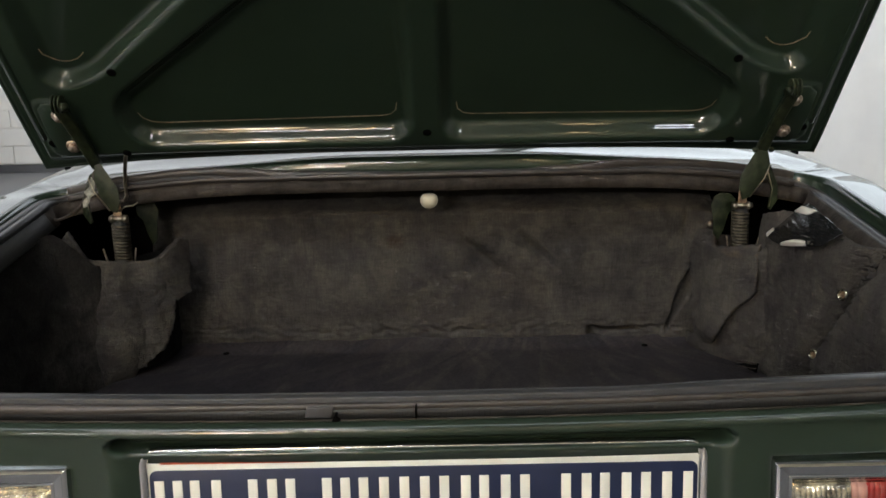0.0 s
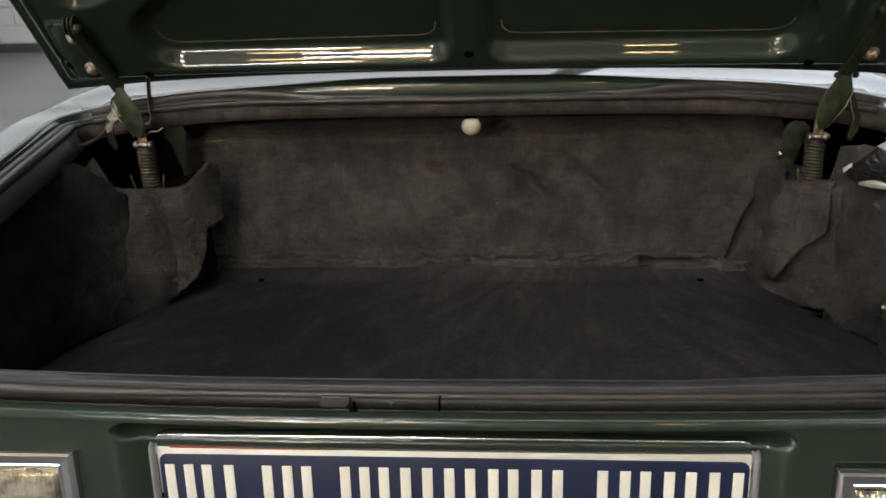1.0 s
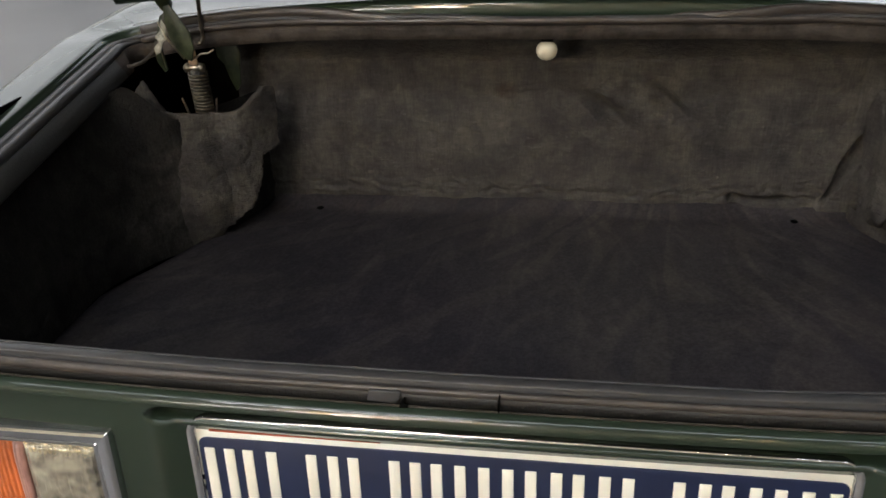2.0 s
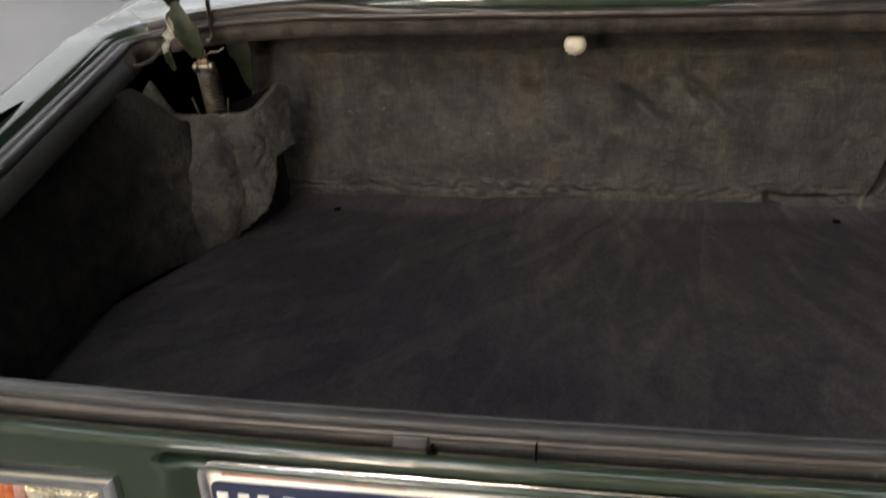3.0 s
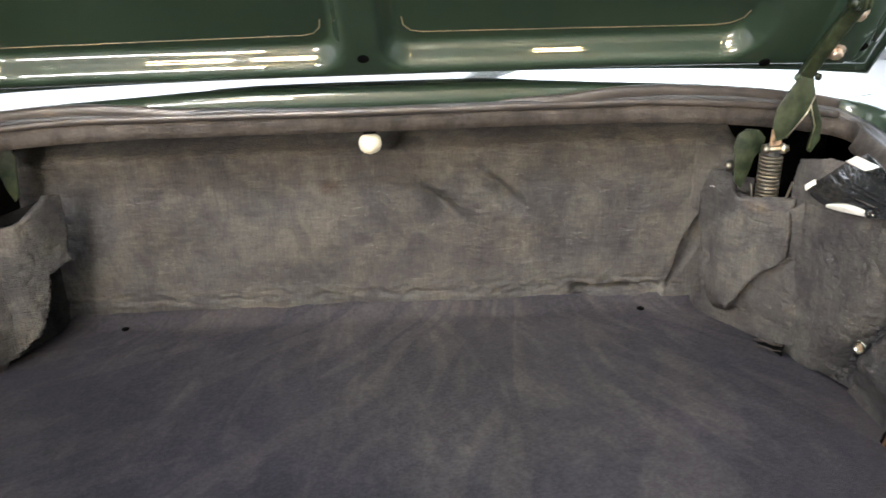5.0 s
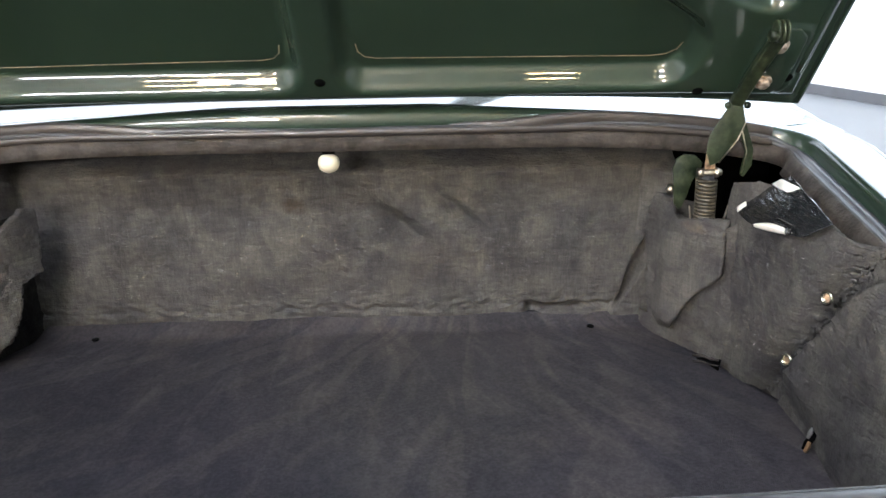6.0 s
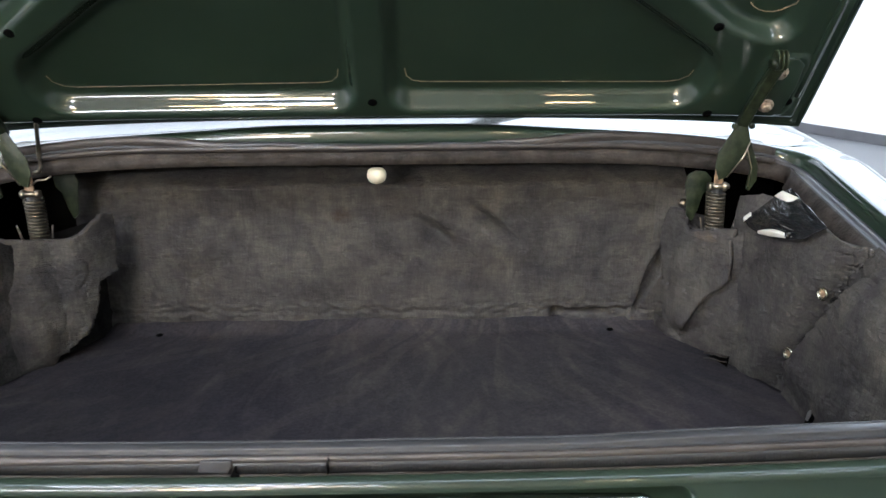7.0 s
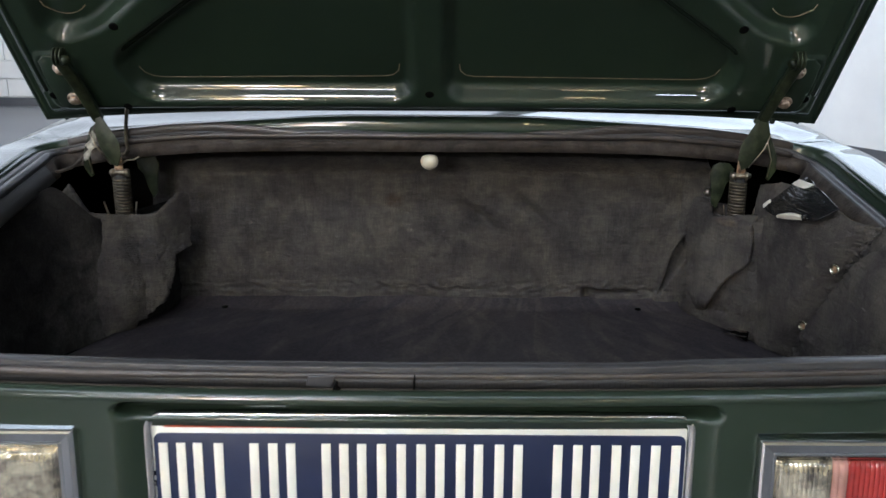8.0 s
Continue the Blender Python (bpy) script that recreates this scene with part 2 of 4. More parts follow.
GLOW = material("lit_warm_panel", (0.9, 0.7, 0.4), 0.5, emit=(1.0, 0.66, 0.24, 40.0))
TUBE = material("lit_tube", (0.9, 0.9, 0.9), 0.5, emit=(1.0, 0.97, 0.95, 330.0))
# weaker emission for the added battens nearer the middle
TUBE_DIM = material("lit_tube_dim", (0.9, 0.9, 0.9), 0.5, emit=(1.0, 0.97, 0.94, 130.0))
WARM = material("lit_warm", (0.9, 0.8, 0.6), 0.5, emit=(1.0, 0.68, 0.30, 90.0))
BRIGHT = material("bright_tube", (0.9, 0.9, 0.9), 0.5, emit=(0.94, 0.98, 1.0, 50.0))
DIFFUSER = material("lit_diffuser", (0.9, 0.9, 0.9), 0.5, emit=(0.88, 0.97, 1.0, 12.0))
SKY_L = material("ceiling_glow", (0.9, 0.9, 0.9), 0.5, emit=(0.97, 0.99, 1.0, 1.2))
SKY_R = material("ceiling_glow_bright", (0.9, 0.9, 0.9), 0.5, emit=(0.90, 0.97, 1.0, 2.3))


# ---- mesh helpers ----
def smooth(t):
    t = min(1.0, max(0.0, t))
    return t * t * (3 - 2 * t)


def link(name, bm, mat, parent=None, label="", shade=True):
    me = bpy.data.meshes.new(name)
    bmesh.ops.recalc_face_normals(bm, faces=bm.faces)
    bm.to_mesh(me)
    bm.free()
    for f in me.polygons:
        f.use_smooth = shade
    me.materials.append(mat)
    ob = new(name, me)
    if parent:
        ob.parent = parent
    if label:
        ob["label"] = label
    return ob


def part(name, bm, mat, parent, label="", shade=True):
    return link(name, bm, mat, parent, label, shade)


def grid(fn, nu, nv, close_u=False, thick=0.0, bm=None):
    """A sheet of points fn(u, v), u and v from 0 to 1."""
    bm = bm or bmesh.new()
    rows = []
    for i in range(nu if close_u else nu + 1):
        rows.append([bm.verts.new(fn(i / nu, j / nv)) for j in range(nv + 1)])
    n = len(rows)
    for i in range(nu):
        a, b = rows[i % n], rows[(i + 1) % n]
        for j in range(nv):
            bm.faces.new((a[j], b[j], b[j + 1], a[j + 1]))
    if thick:
        bmesh.ops.recalc_face_normals(bm, faces=bm.faces)
        bmesh.ops.solidify(bm, geom=bm.faces[:], thickness=thick)
    return bm


def sweep(points, profile, closed=False, bm=None, up=Vector((0, 0, 1))):
    """A closed profile of (side, height) carried along a line of points."""
    bm = bm or bmesh.new()
    pts = [Vector(p) for p in points]
    rings = []
    n = len(pts)
    for i, p in enumerate(pts):
        a = pts[(i - 1) % n] if closed or i else p
        b = pts[(i + 1) % n] if closed or i < n - 1 else p
        d = (b - a).normalized()
        side = d.cross(up).normalized()
        top = side.cross(d)
        rings.append([bm.verts.new(p + side * u + top * v) for u, v in profile])
    k = len(profile)
    for i in range(n if closed else n - 1):
        a, b = rings[i], rings[(i + 1) % n]
        for j in range(k):
            bm.faces.new((a[j], a[(j + 1) % k], b[(j + 1) % k], b[j]))
    if not closed:
        bm.faces.new(rings[0])
        bm.faces.new(rings[-1][::-1])
    return bm


def circle(r, n=10):
    return [(r * math.cos(2 * math.pi * i / n), r * math.sin(2 * math.pi * i / n)) for i in range(n)]


def tube(points, r, n=10, bm=None):
    pts = [Vector(p) for p in points]
    d = (pts[-1] - pts[0]).normalized()
    up = Vector((0, 0, 1)) if abs(d.z) < 0.9 else Vector((0, 1, 0))
    return sweep(pts, circle(r, n), bm=bm, up=up)


def lathe(profile, n=24, m=None, bm=None):
    """Profile of (radius, height) turned about z, then moved by m."""
    bm = bm or bmesh.new()
    m = m or Matrix()
    rings = []
    for r, h in profile:
        rings.append([bm.verts.new(m @ Vector((r * math.cos(2 * math.pi * i / n), r * math.sin(2 * math.pi * i / n), h))) for i in range(n)])
    for a, b in zip(rings, rings[1:]):
        for i in range(n):
            bm.faces.new((a[i], a[(i + 1) % n], b[(i + 1) % n], b[i]))
    bm.faces.new(rings[0][::-1])
    bm.faces.new(rings[-1])
    return bm


def box(size, at, bevel=0.0, m=None, bm=None, seg=2):
    out = bm or bmesh.new()
    b = bmesh.new()
    bmesh.ops.create_cube(b, size=1)
    bmesh.ops.scale(b, vec=size, verts=b.verts)
    if bevel:
        bmesh.ops.bevel(b, geom=b.edges[:], offset=bevel, segments=seg, affect="EDGES", profile=0.5)
    bmesh.ops.transform(b, matrix=(m or Matrix()) @ Matrix.Translation(at), verts=b.verts)
    me = bpy.data.meshes.new("tmp")
    b.to_mesh(me)
    b.free()
    out.from_mesh(me)
    bpy.data.meshes.remove(me)
    return out


def slab(outline, depth, m, bevel=0.0, bm=None):
    """An outline of (x, y) made depth thick along z, then moved by m."""
    out = bm or bmesh.new()
    b = bmesh.new()
    f = b.faces.new([b.verts.new((x, y, 0)) for x, y in outline])
    r = bmesh.ops.extrude_face_region(b, geom=[f])
    bmesh.ops.translate(b, vec=(0, 0, depth), verts=[v for v in r["geom"] if isinstance(v, bmesh.types.BMVert)])
    bmesh.ops.recalc_face_normals(b, faces=b.faces)
    if bevel:
        bmesh.ops.bevel(b, geom=b.edges[:], offset=bevel, segments=2, affect="EDGES", profile=0.5)
    bmesh.ops.transform(b, matrix=m, verts=b.verts)
    me = bpy.data.meshes.new("tmp")
    b.to_mesh(me)
    b.free()
    out.from_mesh(me)
    bpy.data.meshes.remove(me)
    return out


def spline(keys, t):
    """Smooth value at t through (t, value...) keys."""
    if t <= keys[0][0]:
        return keys[0][1:]
    for i in range(len(keys) - 1):
        if t <= keys[i + 1][0]:
            a, b = keys[i], keys[i + 1]
            z = keys[i - 1] if i else a
            c = keys[i + 2] if i + 2 < len(keys) else b
            f = (t - a[0]) / (b[0] - a[0])
            out = []
            for k in range(1, len(a)):
                m0 = (b[k] - z[k]) / max(1e-6, b[0] - z[0]) * (b[0] - a[0])
                m1 = (c[k] - a[k]) / max(1e-6, c[0] - a[0]) * (b[0] - a[0])
                out.append((2 * f**3 - 3 * f**2 + 1) * a[k] + (f**3 - 2 * f**2 + f) * m0 + (-2 * f**3 + 3 * f**2) * b[k] + (f**3 - f**2) * m1)
            return tuple(out)
    return keys[-1][1:]


def rough_noise(p, scale, amount):
    return amount * noise.fractal(Vector(p) * scale, 0.8, 2.1, 4)


# ---- the showroom ----
X0, X1, Y0, Y1, H = -8.0, 6.5, -6.5, 9.8, 3.8
tagged(link("floor", box((X1 - X0 + 0.4, Y1 - Y0 + 0.4, 0.1), ((X0 + X1) / 2, (Y0 + Y1) / 2, -0.05)), FLOOR_GREY, shade=False), "smooth grey painted concrete showroom floor", "floor", kind="structure")
tagged(link("ceiling", box((X1 - X0 + 0.4, Y1 - Y0 + 0.4, 0.1), ((X0 + X1) / 2, (Y0 + Y1) / 2, H + 0.05)), CEIL_GREY, shade=False), "plain grey showroom ceiling", "ceiling", kind="structure")
wall_n = tagged(link("wall_north", box((X1 - X0, 0.2, H), ((X0 + X1) / 2, Y1 + 0.1, H / 2)), WHITE_WALL, shade=False), "white painted block wall", "wall", kind="structure")
tagged(link("wall_south", box((X1 - X0, 0.2, H), ((X0 + X1) / 2, Y0 - 0.1, H / 2)), PLASTER, shade=False), "sand-coloured plastered showroom wall", "wall", kind="structure")
tagged(link("wall_west", box((0.2, Y1 - Y0, H), (X0 - 0.1, (Y0 + Y1) / 2, H / 2)), WHITE_WALL, shade=False), "white painted showroom wall", "wall", kind="structure")
tagged(link("wall_east", box((0.2, Y1 - Y0, H), (X1 + 0.1, (Y0 + Y1) / 2, H / 2)), WHITE_WALL, shade=False), "white painted wall", "wall", kind="structure")
side = pose(3.45, 6.05, 0, 0, 0, -65)
tagged(link("wall_partition", box((7.0, 0.12, 3.0), (0, 0.06, 1.5), m=side), WHITE_WALL, shade=False), "bright white partition wall beside the car", "wall", kind="structure")
tagged(link("baseboard", box((X1 - X0, 0.02, 0.10), ((X0 + X1) / 2, Y1 - 0.012, 0.05), 0.004), SKIRT, shade=False), "dark grey skirting along the block wall", "baseboard", kind="structure")

tagged(link("wall_screen", slab([(-5.05, 7.1), (-5.8, 8.7), (-7.9, 8.7), (-7.9, 7.1)][::-1], 2.4, Matrix()), WHITE_WALL, shade=False), "white display partition on the showroom floor", "wall", kind="structure")
tagged(link("trim", box((2.86, 0.02, 0.09), (-6.48, 7.087, 0.046), 0.003), SKIRT, shade=False), "dark grey skirting of the partition", "trim", kind="structure")
tagged(link("baseboard", box((7.0, 0.02, 0.08), (0, -0.012, 0.041), 0.003, side), SKIRT, shade=False), "grey skirting of the bright partition", "baseboard", kind="structure")

# car-wide measures
HALF, FRONT, REAR = 0.645, 0.682, -0.012


def edge_z(x, y):
    """Height of the painted edge of the boot opening."""
    q = min(1.2, abs(x) / HALF) ** 4
    g = (y - REAR) / (FRONT - REAR)
    return (1 - g) * (0.764 + 0.018 * min(1.2, abs(x) / HALF) ** 2.2) + g * (0.9405 - 0.046 * q)


def loop(n_side=26, n_corner=20):
    """The opening's outline as (x, y, outward x, outward y)."""
    out = []
    for cx, cy, r, a0 in ((HALF, FRONT, 0.055, 0), (-HALF, FRONT, 0.055, 90), (-HALF, REAR, 0.10, 180), (HALF, REAR, 0.10, 270)):
        sx, sy = (1 if cx > 0 else -1), (1 if cy > 0.3 else -1)
        for k in range(n_corner + 1):
            a = radians(a0 + 90 * k / n_corner)
            out.append((cx - sx * r + r * math.cos(a), cy - sy * r + r * math.sin(a), math.cos(a), math.sin(a)))
    full = []
    n = len(out)
    for i in range(n):
        a, b = out[i], out[(i + 1) % n]
        full.append(a)
        d = math.hypot(b[0] - a[0], b[1] - a[1])
        if d > 0.12:
            for k in range(1, n_side):
                f = k / n_side
                full.append(tuple(a[j] + (b[j] - a[j]) * f for j in range(4)))
    return full


LOOP = loop()


def ringed(rear, side_p, front, bm=None, closed_profile=False, lift=None, side_lift=None, square=9.0):
    """Carries a profile of (outward, height) round the opening, its shape blended from rear to sides to front."""
    bm = bm or bmesh.new()
    rings = []
    for x, y, nx, ny in LOOP:
        w = (max(0, -ny) ** 2, nx * nx, max(0, ny) ** 2)
        ring = []
        for j, (a, b, c) in enumerate(zip(rear, side_p, front)):
            o = a[0] * w[0] + b[0] * w[1] + c[0] * w[2]
            h = a[1] * w[0] + b[1] * w[1] + c[1] * w[2]
            if lift:
                h += w[2] * lift(x, j)
            if side_lift:
                h += side_lift(x, y, j) * (1 - w[2])
            px, py = x + nx * min(o, square), y + ny * min(o, square)
            if o > square and ny > 0.01:
                px += math.copysign(max(0.0, b[0] - square) * math.sin(math.pi / 2 * min(1.0, 1.6 * abs(nx))), x)
                py += max(0.0, c[0] - square) * math.sin(math.pi / 2 * min(1.0, 1.6 * ny))
                h = a[1] * w[0] + (b[1] * w[1] + c[1] * w[2])
            elif o > square:
                px, py = x + nx * o, y + ny * o
            ring.append(bm.verts.new((px, py - w[2] * 0.030 * max(0.0, 1 - (x / 0.60) ** 2), edge_z(x, y) + h)))
        rings.append(ring)
    n, k = len(rings), len(rear)
    for i in range(n):
        a, b = rings[i], rings[(i + 1) % n]
        for j in range(k if closed_profile else k - 1):
            bm.faces.new((a[j], a[(j + 1) % k], b[(j + 1) % k], b[j]))
    return bm


# ---- the car ----
car = tagged(new("car"), "dark green classic car with its boot lid raised", "car")

part("body", ringed(
    rear=[(0.0098, -0.0115), (0.0100, -0.0105), (0.010, -0.0095), (0.0092, -0.0065), (0.0060, -0.0025), (0.0, 0), (-0.001, -0.0002), (-0.002, -0.0006), (-0.004, -0.002), (-0.008, -0.008), (-0.010, -0.02), (-0.02, -0.03), (-0.036, -0.026), (-0.038, -0.04), (-0.04, -0.10)],
    side_p=[(0.092, -0.40), (0.090, -0.16), (0.087, -0.05), (0.082, -0.018), (0.075, -0.0045), (0.064, 0.001), (0.058, 0.0016), (0.010, 0.0031), (0.004, 0.0030), (0.000, 0.001), (-0.0015, -0.010), (-0.003, -0.022), (-0.009, -0.030), (-0.012, -0.034), (-0.014, -0.038)],
    front=[(0.5800, 0.075), (0.4200, 0.060), (0.2200, 0.030), (0.1000, 0.0135), (0.0600, 0.0046), (0.0200, 0.0004), (0.0160, 0.0002), (0.0100, -0.0004), (0.0060, -0.0010), (0.0005, -0.0030), (-0.0020, -0.0080), (-0.0030, -0.018), (-0.0025, -0.0265), (0.0020, -0.030), (0.0060, -0.040)], square=0.03,
    lift=lambda x, j: -0.0055 * smooth((abs(x) - 0.12) / 0.25) if 5 <= j <= 10 else 0.0),
    PAINT, car, "glossy dark green painted rear deck and wings")

def bead_lift(x):
    """The front weatherstrip is pulled up over the lip towards its ends and stands off in a wave."""
    return 0.0055 * smooth((abs(x) - 0.29) / 0.10) + 0.0035 * math.exp(-((x + 0.17) / 0.07) ** 2) - 0.001 * math.exp(-((x + 0.02) / 0.06) ** 2)


def seal_sag(x, y, j):
    """The strip sits higher on one flank than on the other, and its upper lip wanders along the tail."""
    flank = smooth((abs(x) - 0.50) / 0.12)
    lip = 0.0022 * smooth((x - 0.18) / 0.10) + 0.0009 * noise.noise((x * 7, 1.0, 0)) if 5 <= j <= 9 else 0.0006 * noise.noise((x * 9, 4.0, 0)) - (0.0036 * smooth((-0.15 - x) / 0.2) if j <= 2 else 0.0)
    return flank * (0.006 if x < 0 else -0.007) * smooth((y + 0.05) / 0.15) + (1 - flank) * lip


seal = part("boot_seal", ringed(
    rear=[(-0.0040, 0.0070), (-0.0015, 0.0098), (-0.0010, 0.0126), (-0.0028, 0.0149), (-0.0050, 0.0147), (-0.0115, 0.0080), (-0.0066, 0.0180), (-0.0082, 0.0192), (-0.0155, 0.0199), (-0.0188, 0.0172), (-0.0190, -0.004), (-0.0140, -0.020), (-0.0080, -0.006)],
    side_p=[(-0.003, -0.026), (-0.003, -0.016), (-0.007, -0.0105), (-0.013, -0.0100), (-0.0165, -0.0120), (-0.0185, -0.0150), (-0.021, -0.0115), (-0.026, -0.0115), (-0.031, -0.0150), (-0.030, -0.022), (-0.024, -0.028), (-0.016, -0.030), (-0.010, -0.028)],
    front=[(-0.0020, -0.0235), (-0.0070, -0.0220), (-0.0105, -0.0235), (-0.0115, -0.0260), (-0.0100, -0.0285), (-0.0090, -0.0293), (-0.0098, -0.0310), (-0.0085, -0.0330), (-0.0065, -0.0345), (-0.0040, -0.035), (-0.0020, -0.034), (-0.0010, -0.031), (-0.0010, -0.027)],
    closed_profile=True, lift=lambda x, j: bead_lift(x) + 0.0008 * noise.noise((x * 24, j * 0.4, 0)), side_lift=seal_sag), RUBBER, car, "grey weathered rubber weatherstrip round the boot opening")
# along the tail the strip has a brown bead below its lip; the groove between is blackened for its shade
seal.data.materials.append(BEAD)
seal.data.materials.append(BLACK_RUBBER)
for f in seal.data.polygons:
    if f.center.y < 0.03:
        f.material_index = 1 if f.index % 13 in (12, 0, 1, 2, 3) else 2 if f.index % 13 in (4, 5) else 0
seal_flap = part("seal_flap", ringed(
    rear=[(-0.0180, -0.004), (-0.0210, -0.008), (-0.0240, -0.018), (-0.0240, -0.030), (-0.0220, -0.032), (-0.0180, -0.020)],
    side_p=[(-0.028, -0.016), (-0.033, -0.016), (-0.040, -0.026), (-0.048, -0.038), (-0.045, -0.042), (-0.030, -0.030)],
    front=[(-0.0040, -0.0340), (-0.0075, -0.0350), (-0.0065, -0.0450), (-0.0055, -0.0545), (-0.0010, -0.0555), (0.0000, -0.040)],
    closed_profile=True, lift=lambda x, j: bead_lift(x) if j < 2 else 0.0), STRIP, seal, "broad brown-grey matt flap of the weatherstrip")
# the brown flap is coloured black along the left flank in place of shade
seal_flap.data.materials.append(BLACK_RUBBER)
for f in seal_flap.data.polygons:
    f.material_index = 1 if f.center.x < -0.55 and f.center.y < 0.60 else 0

def front_line(x, h, out=0.0085):
    """A point on the front lip, h below its painted edge."""
    return (x, FRONT - 0.030 * max(0.0, 1 - (x / 0.60) ** 2) - out, edge_z(x, FRONT) + h)


def oval(w, h, n=10):
    return [(w * math.cos(2 * math.pi * k / n), h * math.sin(2 * math.pi * k / n)) for k in range(n)]


part("lower_bead", sweep([front_line(x, -0.0285 + 0.0022 * smooth((abs(x) - 0.25) / 0.1) + 0.0006 * noise.noise((x * 14, 0, 0)), 0.0095) for x in np.linspace(-0.60, 0.60, 121)], oval(0.0036, 0.0046)), BEAD, seal, "brown-grey lower bead of the weatherstrip")
for x0, x1, meet in ((-0.60, -0.09, -0.30), (0.13, 0.60, 0.29)):
    def bead_h(x, meet=meet):
        up = smooth((abs(x) - abs(meet) + 0.12) / 0.20)
        return -0.0265 + 0.0135 * up + 0.0008 * noise.noise((x * 18, 6, 0))
    part("upper_bead", sweep([front_line(x, bead_h(x), 0.0060 + 0.0020 * smooth((0.34 - abs(x)) / 0.1) - 0.010 * smooth((0.24 - abs(x)) / 0.10)) for x in np.linspace(x0, x1, 61)], oval(0.0042, 0.0078)), BEAD, seal, "brown-grey upper bead pulled over the painted lip")

teeth = bmesh.new()
for k in range(140):
    x = -0.30 + 0.0050 * k
    box((0.0024, 0.0018, 0.0060 + 0.0016 * noise.noise((k * 1.7, 0, 0))), (x + 0.0005 * noise.noise((k * 2.3, 5, 0)), REAR + 0.0029, edge_z(x, REAR) + 0.0040), 0.0006, bm=teeth, seg=1)
tagged(part("ribbed_strip", teeth, FOOT, seal, "brown ribs of the seal foot", shade=False), kind="stuff")
part("seal_foot", sweep([(-0.58 + 0.02 * k, REAR + 0.0030, edge_z(-0.58 + 0.02 * k, REAR) + 0.0056) for k in range(59)], [(-0.001, -0.0062), (0.001, -0.0062), (0.001, 0.0062), (-0.001, 0.0062)]), BLACK_RUBBER, seal, "black foot of the weatherstrip")
part("foot_edge", sweep([(-0.58 + 0.01 * k, REAR - 0.0010, edge_z(-0.58 + 0.01 * k, REAR) + 0.0002 + 0.0004 * noise.noise((k * 0.7, 0, 3))) for k in range(117)], circle(0.0010, 6)), STRIP, seal, "pale worn edge of the seal foot")
part("lip_edge", sweep([(-0.56 + 0.01 * k, REAR + 0.0180, edge_z(-0.56 + 0.01 * k, REAR) + 0.0190 + seal_sag(-0.56 + 0.01 * k, REAR, 8)) for k in range(113)], circle(0.0011, 6)), RUBBER, seal, "thin pale edge of the seal lip")
part("joint", slab([(-0.0005, -0.001), (0.0008, -0.001), (0.0006, 0.006), (0.0014, 0.0115), (0.0009, 0.0130), (-0.0002, 0.0110), (-0.0008, 0.006)], 0.010, Matrix.Translation((-0.003, REAR + 0.0075, edge_z(0, REAR) + 0.0015)) @ Matrix.Rotation(radians(90), 4, "X")), DARK, seal, "dark butt joint in the seal")
part("patch", slab([(-0.014, 0.0), (0.009, -0.001), (0.012, 0.004), (0.013, 0.0105), (-0.012, 0.0105)], 0.0032, Matrix.Translation((-0.090, REAR + 0.0014, edge_z(0, REAR) + 0.0032)) @ Matrix.Rotation(radians(90), 4, "X"), 0.0012), RUBBER, seal, "lifted grey rubber tab")
part("notch", slab([(-0.004, -0.002), (0.0035, -0.0015), (0.004, 0.0012), (0.001, 0.0025), (0.002, 0.007), (0.0006, 0.008), (-0.002, 0.003)], 0.0020, Matrix.Translation((-0.0755, REAR - 0.0006, edge_z(0, REAR) + 0.0010)) @ Matrix.Rotation(radians(90), 4, "X"), 0.0006), DARK, seal)

# rear panel with the number plate's recess
LEAN_P = 0.05


def panel_y(x, z):
    base = REAR - 0.010 - LEAN_P * (0.745 - z) + 0.02 * (abs(x) / 0.7) ** 3
    qx, qz = abs(x) - 0.288 + 0.018, z - 0.7530 + 0.018
    plate_in = 0.018 - math.hypot(max(qx, 0), max(qz, 0)) - min(0.0, max(qx, qz))
    lamp_in = min(abs(x) - 0.322, 0.722 - z, z - 0.600, 0.682 - abs(x))
    return base + max(0.026 * smooth(plate_in / (0.004 + 0.050 * smooth((0.743 - z) / 0.012))), 0.030 * smooth((lamp_in + 0.003) / 0.009))


def rear_fn(u, v):
    x = -0.70 + 1.40 * u
    z = 0.754 - 0.456 * v ** 1.8
    zt = edge_z(x, REAR) - 0.0115
    return (x, panel_y(x, z), z + (zt - 0.754) * max(0, 1 - (0.754 - z) / 0.0375))


part("rear_panel", grid(rear_fn, 420, 150), PAINT, car, "dark green tail panel with a recess for the plate")

for sx, lab in ((-1, "left"), (1, "right")):
    def wing(u, v, sx=sx):
        y = -0.04 + 1.30 * u
        z = 0.74 - 0.62 * v
        return (sx * (0.7335 + 0.03 * math.sin(math.pi * v) - 0.05 * (1 - u) ** 6), y, z + 0.16 * min(1.0, (y - REAR)) * (1 - v))
    part("wing", grid(wing, 20, 12, thick=0.004), PAINT, car)
    part("corner_panel", grid(lambda u, v, sx=sx: (sx * (0.68 + 0.056 * u), panel_y(sx * 0.68, 0.745 - 0.45 * v) + 0.03 * u * u, 0.76 - 0.45 * v), 8, 10, thick=0.004), PAINT, car)


